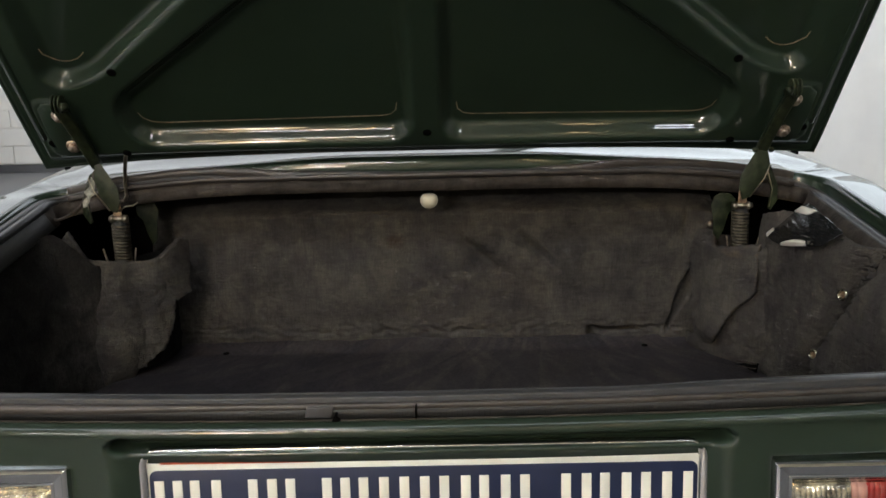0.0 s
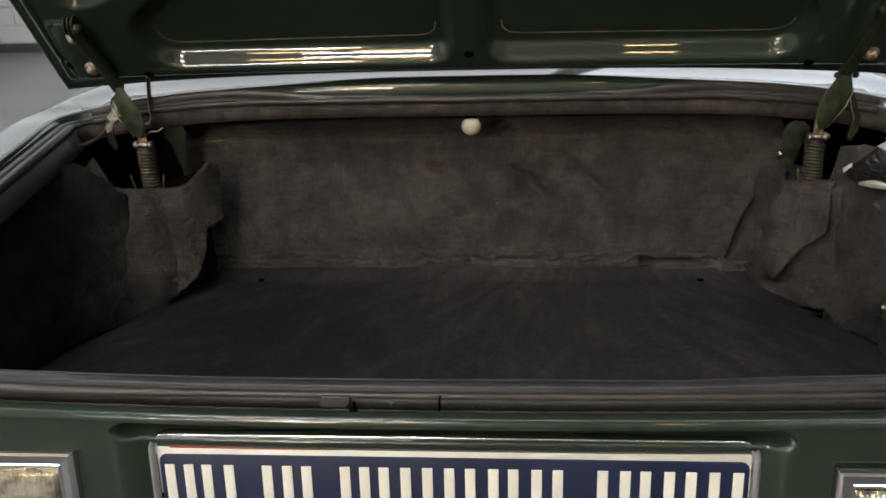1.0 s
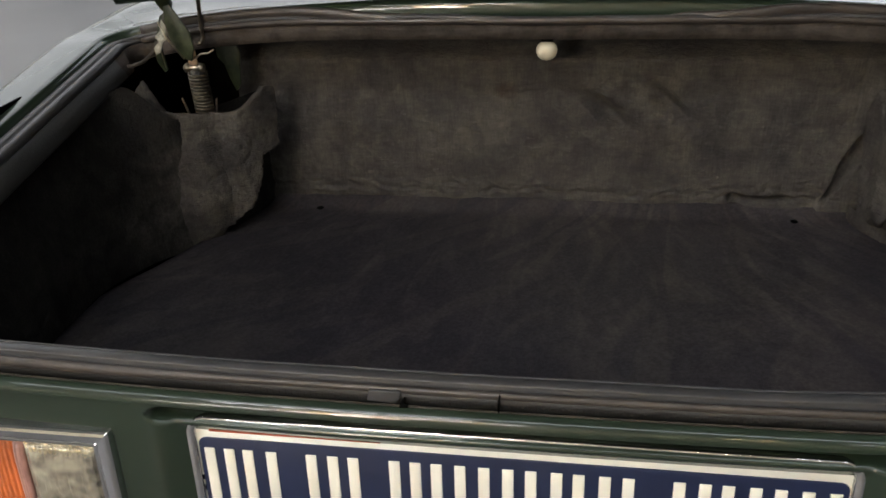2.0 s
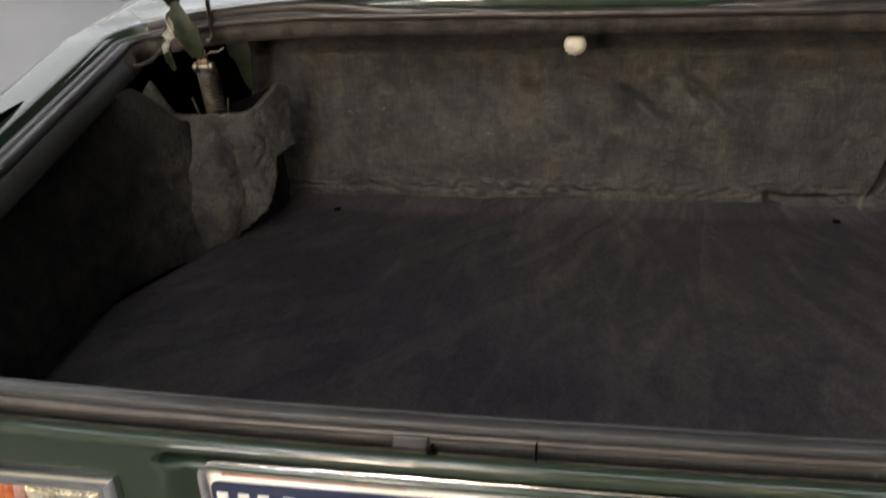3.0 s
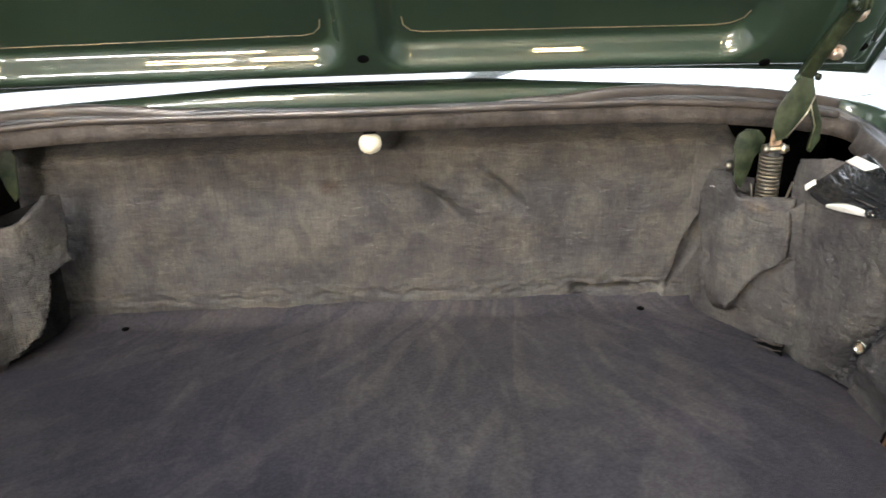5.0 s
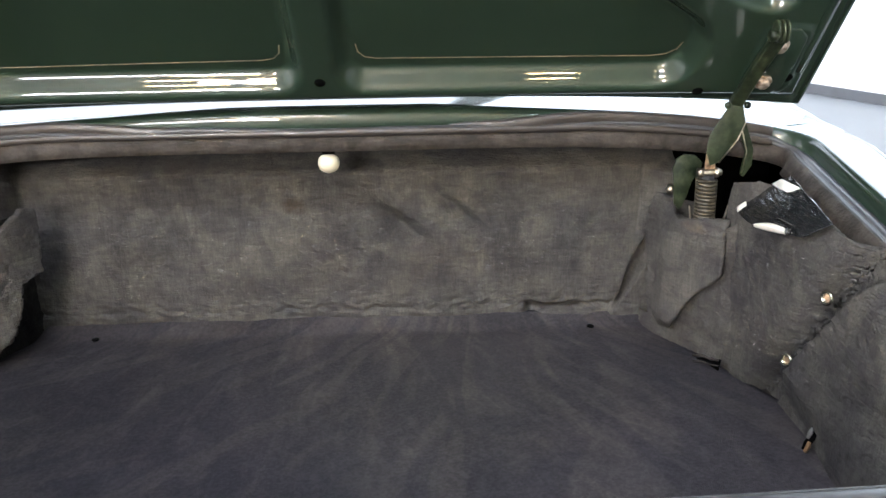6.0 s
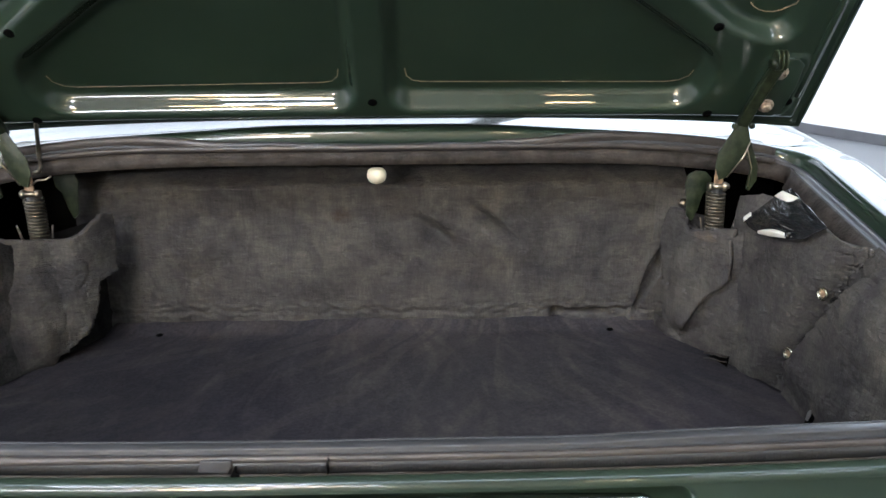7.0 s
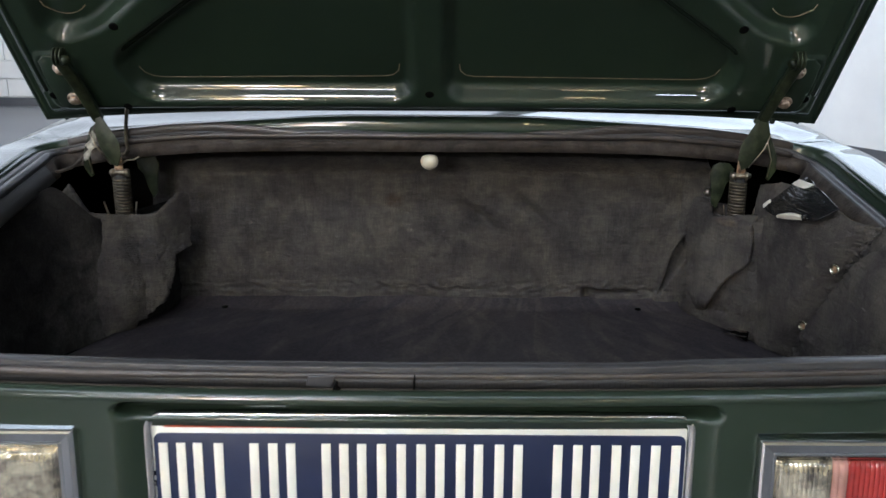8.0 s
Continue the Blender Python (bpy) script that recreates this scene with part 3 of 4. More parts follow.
for sx in (-1, 1):
    wm = Matrix.Translation((sx * 0.60, 0.98, 0.31)) @ Matrix.Rotation(radians(90), 4, "Y")
    wheel = part("wheel", lathe([(0.19, -0.085), (0.27, -0.092), (0.302, -0.075), (0.31, -0.04), (0.31, 0.04), (0.302, 0.075), (0.27, 0.092), (0.19, 0.085)], 48, wm), BLACK_RUBBER, car, "black road tyre")
    part("rim", lathe([(0.02, -0.05), (0.16, -0.045), (0.188, -0.086), (0.19, 0.086), (0.16, 0.045), (0.02, 0.05)], 32, wm), STEEL, wheel, "plain steel rim")


# ---- boot lid ----
LA = radians(50)
LID = Matrix(((1, 0, 0, 0), (0, -math.cos(LA), math.sin(LA), 0.604), (0, math.sin(LA), math.cos(LA), 0.982), (0, 0, 0, 1)))
LID_W, LID_S0, LID_S1 = 0.632, -0.083, 0.66


def soft_inside(px, py, pts, r=0.03):
    """How far a point lies inside an outline whose corners are rounded by r."""
    vals = []
    n = len(pts)
    for i in range(n):
        (ax, ay), (bx, by) = pts[i], pts[(i + 1) % n]
        ln = math.hypot(bx - ax, by - ay)
        vals.append(((bx - ax) * (py - ay) - (by - ay) * (px - ax)) / ln)
    short = [max(0, r - v) for v in vals]
    return min(min(vals), r - math.sqrt(sum(q * q for q in short))) if any(short) else min(vals)


MAIN_PANEL = [(0.016, -0.0225), (0.458, -0.0225), (0.484, 0.075), (0.09, 0.375), (0.016, 0.375)]
SIDE_PANEL = [(0.490, 0.100), (0.562, 0.100), (0.568, 0.58), (0.10, 0.50), (0.10, 0.43)]


def lid_height(x, s):
    ax = abs(x)
    n = -0.008 * (ax / LID_W) ** 4
    d = soft_inside(ax, s, MAIN_PANEL, 0.042)
    n += 0.026 * smooth(d / 0.025)
    n += 0.024 * smooth(soft_inside(ax, s, SIDE_PANEL, 0.042) / 0.026)
    # shallow boss under the hinge plate
    n -= 0.0040 * smooth(soft_inside(ax, s, [(0.524, -0.030), (0.590, -0.030), (0.590, 0.092), (0.524, 0.092)], 0.02) / 0.007)
    skin = 0.0455 - 0.0245 * (ax / LID_W) ** 3 - n
    side_b = min(LID_W - 0.012 - ax, LID_S1 - 0.01 - s)
    w = max(smooth((0.024 - side_b) / 0.020), smooth((0.058 - (s - LID_S0)) / 0.046))
    n += (skin - (n + 0.008 * (ax / LID_W) ** 4)) * w
    return n


lid = part("boot_lid", grid(lambda u, v: LID @ Vector(((-1 + 2 * u) * LID_W, LID_S0 + (LID_S1 - LID_S0) * v,
           0.050 - 0.0245 * abs(-1 + 2 * u) ** 3)), 60, 30, thick=0.003), PAINT, car, "raised dark green boot lid")
part("inner_panel", grid(lambda u, v: (lambda x, s: LID @ Vector((x, s, lid_height(x, s))))((-1 + 2 * u) * (LID_W - 0.008), LID_S0 + 0.006 + (LID_S1 - LID_S0 - 0.012) * v), 400, 240), PAINT, lid, "pressed dark green inner frame of the lid")
rim = [(-LID_W, LID_S1), (-LID_W, LID_S0), (LID_W, LID_S0), (LID_W, LID_S1)]


def lid_rim():
    pts = []
    for (ax, ay), (bx, by) in zip(rim, rim[1:]):
        for k in range(24):
            f = k / 24
            x, s = ax + (bx - ax) * f, ay + (by - ay) * f
            pts.append(LID @ Vector((x, s, 0.050 - 0.0245 * abs(x / LID_W) ** 3)))
    pts.append(LID @ Vector((LID_W, LID_S1, 0.0255)))
    return sweep(pts, [(-0.002, -0.003), (0.003, -0.003), (0.003, 0.004), (-0.002, 0.004)], up=LID.to_3x3() @ Vector((0, 0, 1)))


part("lid_edge", lid_rim(), PAINT, lid, "folded dark green lid edge")




def lid_at(x, s, n=0.0):
    return LID @ Vector((x, s, n))


for sx in (-1, 1):
    crease = [LID @ Vector((sx * (0.590 + 0.006 * k / 30), 0.012 + 0.60 * k / 30, lid_height(0.590 + 0.006 * k / 30, 0.012 + 0.60 * k / 30))) for k in range(31)]
    part("flank_crease", sweep(crease, [(-0.0055, -0.002), (-0.0030, 0.0034), (0.0, 0.0052), (0.0030, 0.0034), (0.0055, -0.002)], up=LID.to_3x3() @ Vector((0, 0, -1))), PAINT, lid, "pressed crease along the lid's flank")
    bead = [(0.046, 0.040), (0.048, 0.026), (0.056, 0.017), (0.070, 0.014), (0.16, 0.013), (0.25, 0.012), (0.34, 0.011), (0.412, 0.011), (0.430, 0.014), (0.442, 0.022), (0.447, 0.034)]
    part("sealant_bead", tube([lid_at(sx * x, s, lid_height(x, s) + 0.0006) for x, s in bead], 0.0011, 6), SEALANT, lid, "thin brownish sealant bead")
    bead = [(0.5465, 0.168), (0.5450, 0.157), (0.540, 0.1485), (0.532, 0.1420), (0.522, 0.1390), (0.512, 0.1392), (0.503, 0.1422), (0.495, 0.1475), (0.489, 0.1540)]
    part("sealant_bead", tube([lid_at(sx * x, s, lid_height(x, s) + 0.0006) for x, s in bead], 0.0011, 6), SEALANT, lid, "thin brownish sealant bead")


def disc(r, h, at, normal, n=16):
    q = Vector(normal).to_track_quat("Z", "Y").to_matrix().to_4x4()
    return lathe([(r, 0), (r, h * 0.6), (r * 0.85, h)], n, Matrix.Translation(at) @ q)


DOWN = LID.to_3x3() @ Vector((0, 0, -1))
for x, s in ((-0.58, 0.003), (0.0, 0.0), (0.476, -0.027), (-0.476, -0.027), (-0.45, 0.134), (0.45, 0.134), (0.579, 0.003)):
    n = lid_height(x, s)
    part("hole", disc(0.0070, 0.0010, lid_at(x, s, n + 0.0004), DOWN), DARK, lid, "small dark drilled hole")

# ---- hinges ----
def leaf(outline, y, thick, sx):
    """A flat steel piece cut to an outline of (x, z), facing the tail, mirrored for the other side."""
    pts = [(sx * x, z) for x, z in outline]
    return slab(pts if sx > 0 else pts[::-1], thick, Matrix.Translation((0, y, 0)) @ Matrix.Rotation(radians(90), 4, "X"), 0.0008)


for sx in (-1, 1):
    outline = [(0.530, -0.024), (0.566, -0.026), (0.578, -0.016), (0.582, 0.030), (0.580, 0.074), (0.568, 0.086), (0.546, 0.086), (0.532, 0.074)]
    outline = [(sx * a, b) for a, b in outline]
    hinge = part("hinge", slab(outline if sx > 0 else outline[::-1], 0.006, LID @ Matrix.Translation((0, 0, -0.011)), 0.003), PAINT, car, "worn dark green painted lid hinge")
    q = DOWN.to_track_quat("Z", "Y").to_matrix().to_4x4()
    for s in (0.062, -0.001):
        bm = lathe([(0.0115, 0), (0.0115, 0.002), (0.0105, 0.003)], 18, Matrix.Translation(lid_at(sx * 0.549, s, -0.011)) @ q)
        lathe([(0.0078, 0.003), (0.0078, 0.007), (0.0068, 0.0085)], 6, Matrix.Translation(lid_at(sx * 0.549, s, -0.011)) @ q, bm)
        part("bolt", bm, RUSTY, hinge, "weathered hexagon bolt with washer")
    top = Vector((sx * 0.540, 0.532, 1.036))
    low = Vector((sx * 0.522, 0.612, 0.940))
    pin = Vector((sx * 0.497, 0.612, 0.856))
    part("arm", sweep([top.lerp(low, k / 12) + Vector((0, 0.004 * math.sin(math.pi * k / 12), 0)) for k in range(13)],
         [(-0.0080, -0.006), (-0.0066, -0.0072), (-0.0046, -0.0072), (-0.0040, -0.0035), (0.0040, -0.0035), (0.0046, -0.0072), (0.0066, -0.0072), (0.0080, -0.006), (0.0080, 0.004), (0.0064, 0.0052), (-0.0064, 0.0052), (-0.0080, 0.004)], up=Vector((0, -1, 0.2))), HINGE, hinge)
    across = Vector((1, 0, 0)).to_track_quat("Z", "Y").to_matrix().to_4x4()
    for k in (-1, 0, 1):
        part("eye", lathe([(0.0120, 0), (0.0135, 0.0006), (0.0135, 0.0026), (0.0120, 0.0032)], 20, Matrix.Translation(top + Vector((sx * 0.0055 * k - 0.0016, 0.002, 0.004))) @ across), HINGE, hinge, "worn green hinge knuckle")
    part("pivot", disc(0.0075, 0.007, top + Vector((-sx * 0.009, -0.004, 0.000)), (-sx, -0.5, -0.1), 6), HINGE, hinge, "worn steel pivot nut")
    for k in (-1, 1) if sx > 0 else ():
        part("rivet", disc(0.0046, 0.0045, low.lerp(top, 0.04) + Vector((0.0115 * k, -0.006, 0)), (0.5 * k, -1, 0.1), 10), HINGE, hinge, "domed green rivet")
    # leaf-shaped channel with a narrow second cheek behind it
    wide = 1.0 if sx > 0 else 0.55
    part("cheek", leaf([(0.515 + max(0.0, x - 0.515) * wide + min(0.0, x - 0.515), z) for x, z in [(0.515, 0.946), (0.531, 0.944), (0.536, 0.922), (0.528, 0.900), (0.506, 0.870), (0.495, 0.866), (0.489, 0.884), (0.491, 0.906)]], 0.606, 0.0025, sx), HINGE, hinge)
    part("cheek", leaf([(0.531, 0.932), (0.540, 0.926), (0.556, 0.884), (0.556, 0.862), (0.546, 0.846), (0.541, 0.850), (0.545, 0.880), (0.535, 0.905)], 0.622, 0.0025, sx), HINGE, hinge)
    for pts in ([(0.536, 0.922), (0.528, 0.900), (0.506, 0.870)], [(0.531, 0.930), (0.541, 0.900), (0.547, 0.880), (0.543, 0.852)]):
        part("worn_edge", tube([(sx * x, 0.6045 if x == pts[0][0] else 0.604, z) for x, z in pts] if pts[0][1] < 0.925 else [(sx * x, 0.620, z) for x, z in pts], 0.0011, 6), STEEL, hinge, "edge worn to bare metal")
    part("neck", leaf([(0.492, 0.880), (0.502, 0.878), (0.507, 0.852), (0.490, 0.852)], 0.614, 0.003, sx), RUST, hinge, "rust-brown neck of the hinge")
    if sx < 0:
        part("hook", tube([(-0.494, 0.610, 0.868), (-0.482, 0.608, 0.876), (-0.470, 0.607, 0.877), (-0.462, 0.607, 0.882)], 0.0014, 6), STEEL, hinge, "thin wire hook")
    lobe = [(0.466, 0.868), (0.476, 0.874), (0.490, 0.872), (0.499, 0.862), (0.497, 0.848), (0.488, 0.838), (0.482, 0.815), (0.474, 0.796), (0.466, 0.806), (0.464, 0.835), (0.461, 0.855)]
    if sx > 0:
        lobe = [(0.479 + (x - 0.480) * 1.05, 0.866 + (z - 0.868) * 1.0) for x, z in lobe]
    part("lobe", leaf(lobe, 0.650 if sx > 0 else 0.700, 0.004, sx), HINGE, hinge)
    bm = tube([pin + Vector((-0.013, -0.004, 0)), pin + Vector((0.015, -0.004, 0))], 0.0040, 12)
    tube([pin + Vector((-sx * 0.016, -0.004, 0)), pin + Vector((-sx * 0.010, -0.004, 0))], 0.0062, 12, bm)
    tube([pin + Vector((sx * 0.006, -0.004, 0)), pin + Vector((sx * 0.011, -0.004, 0))], 0.0065, 6, bm)
    part("pin", bm, STEEL, hinge, "brassy worn pivot pin with nut")
    coil = []
    turns = 13
    spring_top, spring_foot = pin + Vector((sx * 0.002, 0.012, -0.010)), Vector((sx * 0.509, 0.650, 0.774))
    for k in range(turns * 12 + 1):
        a = 2 * math.pi * k / 12
        at = spring_top.lerp(spring_foot, k / (turns * 12))
        coil.append((at.x + 0.0128 * math.cos(a), at.y + 0.0128 * math.sin(a), at.z))
    part("spring", tube(coil, 0.0021, 6), SPRING, hinge, "dull steel coil spring")
    part("spring_core", tube([spring_top + Vector((0, 0, 0.008)), spring_foot], 0.0098, 12), BLACK_RUBBER, hinge, "dark spring core")
    for k in (-1, 1):
        part("spring_tab", leaf([(0.509 + 0.021 * k, 0.772), (0.511 + 0.021 * k, 0.772), (0.513 + 0.027 * k, 0.800), (0.511 + 0.027 * k, 0.802)], 0.645, 0.004, sx), STEEL, hinge, "narrow bent steel tab")
    if sx > 0:
        part("bracket_bolt", disc(0.0075, 0.008, (0.470, 0.684, 0.814), (-0.2, -1, 0), 6), STEEL, hinge, "small zinc bolt")
    else:
        part("wire_rod", tube([(-0.478, 0.622, 0.964), (-0.484, 0.632, 0.950), (-0.496, 0.656, 0.925), (-0.499, 0.660, 0.900), (-0.498, 0.660, 0.886), (-0.503, 0.660, 0.878), (-0.510, 0.661, 0.877)], 0.0032, 8), STEEL, hinge, "thin bent steel wire rod")
        part("cable", tube([(-0.613, 0.622, 0.853), (-0.595, 0.620, 0.855), (-0.575, 0.617, 0.862), (-0.556, 0.615, 0.876), (-0.543, 0.613, 0.894), (-0.534, 0.614, 0.915), (-0.529, 0.618, 0.932)], 0.0028, 8), STRIP, hinge, "grey sheathed cable")
        part("frayed_tape", leaf([(0.549, 0.874), (0.541, 0.878), (0.535, 0.892), (0.528, 0.897), (0.527, 0.915), (0.532, 0.925), (0.537, 0.908), (0.546, 0.900), (0.541, 0.893), (0.550, 0.885)], 0.608, 0.0015, sx), FRAY, hinge, "frayed pale cloth tape")
        part("clip", leaf([(0.512, 0.905), (0.520, 0.898), (0.509, 0.872), (0.502, 0.878)], 0.610, 0.002, sx), STEEL, hinge, "bright scraped steel clip")

# ---- boot lining ----
BACK_Y, FLOOR_Z = 0.758, 0.587


def carpet_piece(outline, place, step=0.004, thick=0.009, frayed=0.0007):
    """A carpet sheet cut to an outline of (a, z), laid by place(a, z) -> point."""
    xs, zs = [p[0] for p in outline], [p[1] for p in outline]
    nu, nv = max(2, int((max(xs) - min(xs)) / step)), max(2, int((max(zs) - min(zs)) / step))
    n = len(outline)

    def inside(a, z):
        c = False
        for i in range(n):
            (x0, y0), (x1, y1) = outline[i], outline[(i + 1) % n]
            if (y0 > z) != (y1 > z) and a < (x1 - x0) * (z - y0) / (y1 - y0) + x0:
                c = not c
        return c

    def nearest(a, z):
        best, out = 9, (a, z)
        for i in range(n):
            (x0, y0), (x1, y1) = outline[i], outline[(i + 1) % n]
            dx, dy = x1 - x0, y1 - y0
            f = min(1, max(0, ((a - x0) * dx + (z - y0) * dy) / (dx * dx + dy * dy)))
            d = math.hypot(x0 + f * dx - a, y0 + f * dy - z)
            if d < best:
                best, out = d, (x0 + f * dx, y0 + f * dy)
        return out

    bm = bmesh.new()
    verts = {}
    for i in range(nu):
        for j in range(nv):
            a = min(xs) + (max(xs) - min(xs)) * (i + 0.5) / nu
            z = min(zs) + (max(zs) - min(zs)) * (j + 0.5) / nv
            if inside(a, z):
                ring = []
                for di, dj in ((0, 0), (1, 0), (1, 1), (0, 1)):
                    key = (i + di, j + dj)
                    if key not in verts:
                        verts[key] = bm.verts.new((min(xs) + (max(xs) - min(xs)) * key[0] / nu, min(zs) + (max(zs) - min(zs)) * key[1] / nv, 0))
                    ring.append(verts[key])
                bm.faces.new(ring)
    for v in bm.verts:
        a, z = v.co.x, v.co.y
        if v.is_boundary:
            a, z = nearest(a, z)
            a += frayed * noise.noise((a * 160, z * 160, 1.0))
            z += frayed * noise.noise((a * 160, z * 160, 7.0))
        v.co = place(a, z)
    bmesh.ops.recalc_face_normals(bm, faces=bm.faces)
    bmesh.ops.solidify(bm, geom=bm.faces[:], thickness=thick)
    return bm


def bumpy(p, amount=1.0):
    return amount * (rough_noise(p, 9, 0.006) + rough_noise(p, 24, 0.0032) + rough_noise(p, 60, 0.0022) + rough_noise(p, 140, 0.0016))


def plan_line(p0, d, out):
    """Places (a, z) on an upright plane through p0 along d, pushed out by out(a, z) towards the boot's middle."""
    d = Vector((*d, 0)).normalized()
    nrm = Vector((d.y, -d.x, 0))
    if nrm.y > 0:
        nrm = -nrm
    return lambda a, z: Vector((*p0, z)) + d * a + nrm * out(a, z)


PLAN = [(0, 0.435, 0.785), (0.14, 0.466, 0.705), (0.30, 0.520, 0.595), (0.42, 0.572, 0.515), (0.55, 0.600, 0.425), (0.68, 0.590, 0.32), (0.82, 0.580, 0.20), (1.0, 0.57, 0.02)]


def side_fn(sx):
    def fn(u, w):
        x, y = spline(PLAN, u)
        tower = 1 - smooth((u - 0.30) / 0.06)
        top = (edge_z(sx * x, max(0, y)) - 0.050) * (1 - tower) + 0.782 * tower
        z = FLOOR_Z - 0.01 + (top - FLOOR_Z + 0.01) * w
        x += 0.030 * w * w * (1 - tower)
        p = Vector((sx * x, y, z))
        d = bumpy(p, 0.35 if sx < 0 else 1.0) + (0.012 if sx < 0 else 0.0)
        return p + Vector((sx * d, d * 0.4, 0))
    return fn


SLOT = (0.333, 0.606, 0.047, 0.0036)


def rear_fn2(u, v):
    x, z = -0.495 + 1.007 * u, FLOOR_Z - 0.01 + 0.330 * v
    y = BACK_Y - 0.012 * v + rough_noise((x, 0, z), 9, 0.0035) + rough_noise((x, 0, z), 24, 0.0012) + rough_noise((x, 3, z), 8, 0.004)
    crease = 0.616 + 0.005 * noise.noise((x * 5, 2, 0))
    y += 0.0035 * math.exp(-((z - crease) / 0.005) ** 2) * smooth(3 * noise.noise((x * 9, 0, 3)) + 0.6)
    sx_, sz_ = abs(x - SLOT[0]) / SLOT[2], abs(z - SLOT[1] - 0.006) / SLOT[3]
    y += 0.030 * smooth((1.3 - max(sx_, sz_)) / 0.6) * (1 - 0.7 * smooth((x - 0.345) / 0.03)) + 0.022 * math.exp(-((x - 0.289) / 0.009) ** 2 - ((z - 0.609) / 0.009) ** 2)
    y -= 0.010 * math.exp(-((z - 0.5955) / 0.0055) ** 2) * smooth((x - 0.296) / 0.01) * smooth((0.395 - x) / 0.02)
    # fold that runs down to the floor beside the hinge tower
    fx = 0.410 + (z - 0.60) * 0.43
    y -= 0.010 * smooth((x - fx + 0.006) / 0.008) * smooth((0.74 - z) / 0.04)
    y += 0.042 * math.exp(-((x - fx - 0.003) / (0.0035 + 0.006 * math.exp(-((z - 0.685) / 0.035) ** 2))) ** 4) * smooth((0.735 - z) / 0.03) * smooth((z - 0.605) / 0.02)
    # the end turns forward over the hinge tower
    turn = smooth((z - 0.715) / 0.04) * smooth((0.845 - z) / 0.02)
    y -= 0.75 * max(0, x - 0.446) * turn
    y += 0.0015 * math.exp(-((x - 0.446) / 0.004) ** 2) * turn
    y += 0.0042 * noise.noise((x * 60, z * 130, 5)) * math.exp(-((z - 0.618) / 0.016) ** 2)
    y += 0.0006 * noise.noise((x * 95, z * 120, 8))
    # broad dents
    y += 0.020 * math.exp(-(((x - 0.08) - (0.76 - z)) / 0.018) ** 2 - ((z - 0.755) / 0.03) ** 2)
    y += 0.018 * math.exp(-(((x - 0.185) - (0.76 - z)) / 0.014) ** 2 - ((z - 0.765) / 0.028) ** 2)
    # the upper edge leans away under the shelf
    y += 0.058 * smooth((z - 0.826) / 0.05)
    return (x, y, z)


def torn(p):
    """Where the lining is cut away: the slot, the upper end of the fold and the spring's well."""
    x, z = p.x, p.z
    fx = 0.413 + (z - 0.60) * 0.43
    gape = 0.0026 * math.exp(-((z - 0.716) / 0.014) ** 2)
    slit = abs(z - 0.6135 - 0.0010 * noise.noise((x * 40, 0, 0))) < 0.0012 + 0.0008 * noise.noise((x * 90, 2, 0)) and 0.300 < x < 0.345
    return (abs(x - fx) < gape and 0.618 < z < 0.728) or slit or (x > 0.494 and z > 0.790)


bm = grid(rear_fn2, 640, 238)
bmesh.ops.delete(bm, geom=[f for f in bm.faces if torn(f.calc_center_median())], context="FACES")
part("rear_lining", bm, CARPET, car, "charcoal carpet on the bulkhead behind the boot")
for sx in (-1, 1):
    bm = grid(side_fn(sx), 140, 60)
    if sx > 0:
        bmesh.ops.delete(bm, geom=[f for f in bm.faces if f.calc_center_median().y > 0.722 and f.calc_center_median().z > 0.612], context="FACES")
    part("side_lining", bm, CARPET if sx > 0 else SHADED_CARPET, car, "charcoal carpet moulded over the wheel arch" if sx > 0 else "charcoal carpet over the wheel arch, darkened for its shade")

# carpet round the hinge towers
flap_l = [(-0.180, 0.838), (-0.160, 0.790), (-0.088, 0.780), (-0.066, 0.784), (-0.030, 0.808), (-0.010, 0.803), (-0.010, 0.760), (-0.014, 0.713), (-0.044, 0.706), (-0.050, 0.672), (-0.058, 0.648), (-0.076, 0.622), (-0.098, 0.604), (-0.113, 0.602), (-0.117, 0.597), (-0.122, 0.578), (-0.150, 0.570), (-0.236, 0.566), (-0.230, 0.66), (-0.216, 0.730), (-0.196, 0.80)]
def bent(fn):
    """The free end of the sheet leans back against the bulkhead."""
    return lambda a, z: fn(a + 0.005 * smooth((a + 0.07) / 0.07), z)


def tower_out(a, z):
    """The sheet lies against the tower, lifts along its cut edge and turns back at its far flank and foot."""
    free = smooth((a + 0.100) / 0.03) * smooth((z - 0.598) / 0.012)
    out = -0.078 * smooth((-0.125 - a) / 0.115) + 0.004 + bumpy((a, 3, z), 0.6)
    out += free * (0.015 - 0.018 * smooth((a + 0.07) / 0.09) * smooth((z - 0.70) / 0.03))
    out -= 0.010 * (1 - smooth((z - 0.580) / 0.03)) * smooth((a + 0.16) / 0.04)
    out -= 0.012 * smooth((-0.06 - a) / 0.05) * smooth((z - 0.70) / 0.06)
    out += 0.0026 * noise.noise((a * 130, z * 90, 2)) * math.exp(-((a + 0.068) / 0.016) ** 2)
    return out + 0.010 * math.exp(-((a + 0.150) / 0.05) ** 2 - ((z - 0.640) / 0.03) ** 2)


part("carpet_flap", carpet_piece(flap_l, bent(plan_line((-0.42, 0.706), (0.697, 0.717), tower_out)), step=0.0030, thick=0.009, frayed=0.0016), CARPET, car, "thick charcoal carpet flap round the hinge spring")
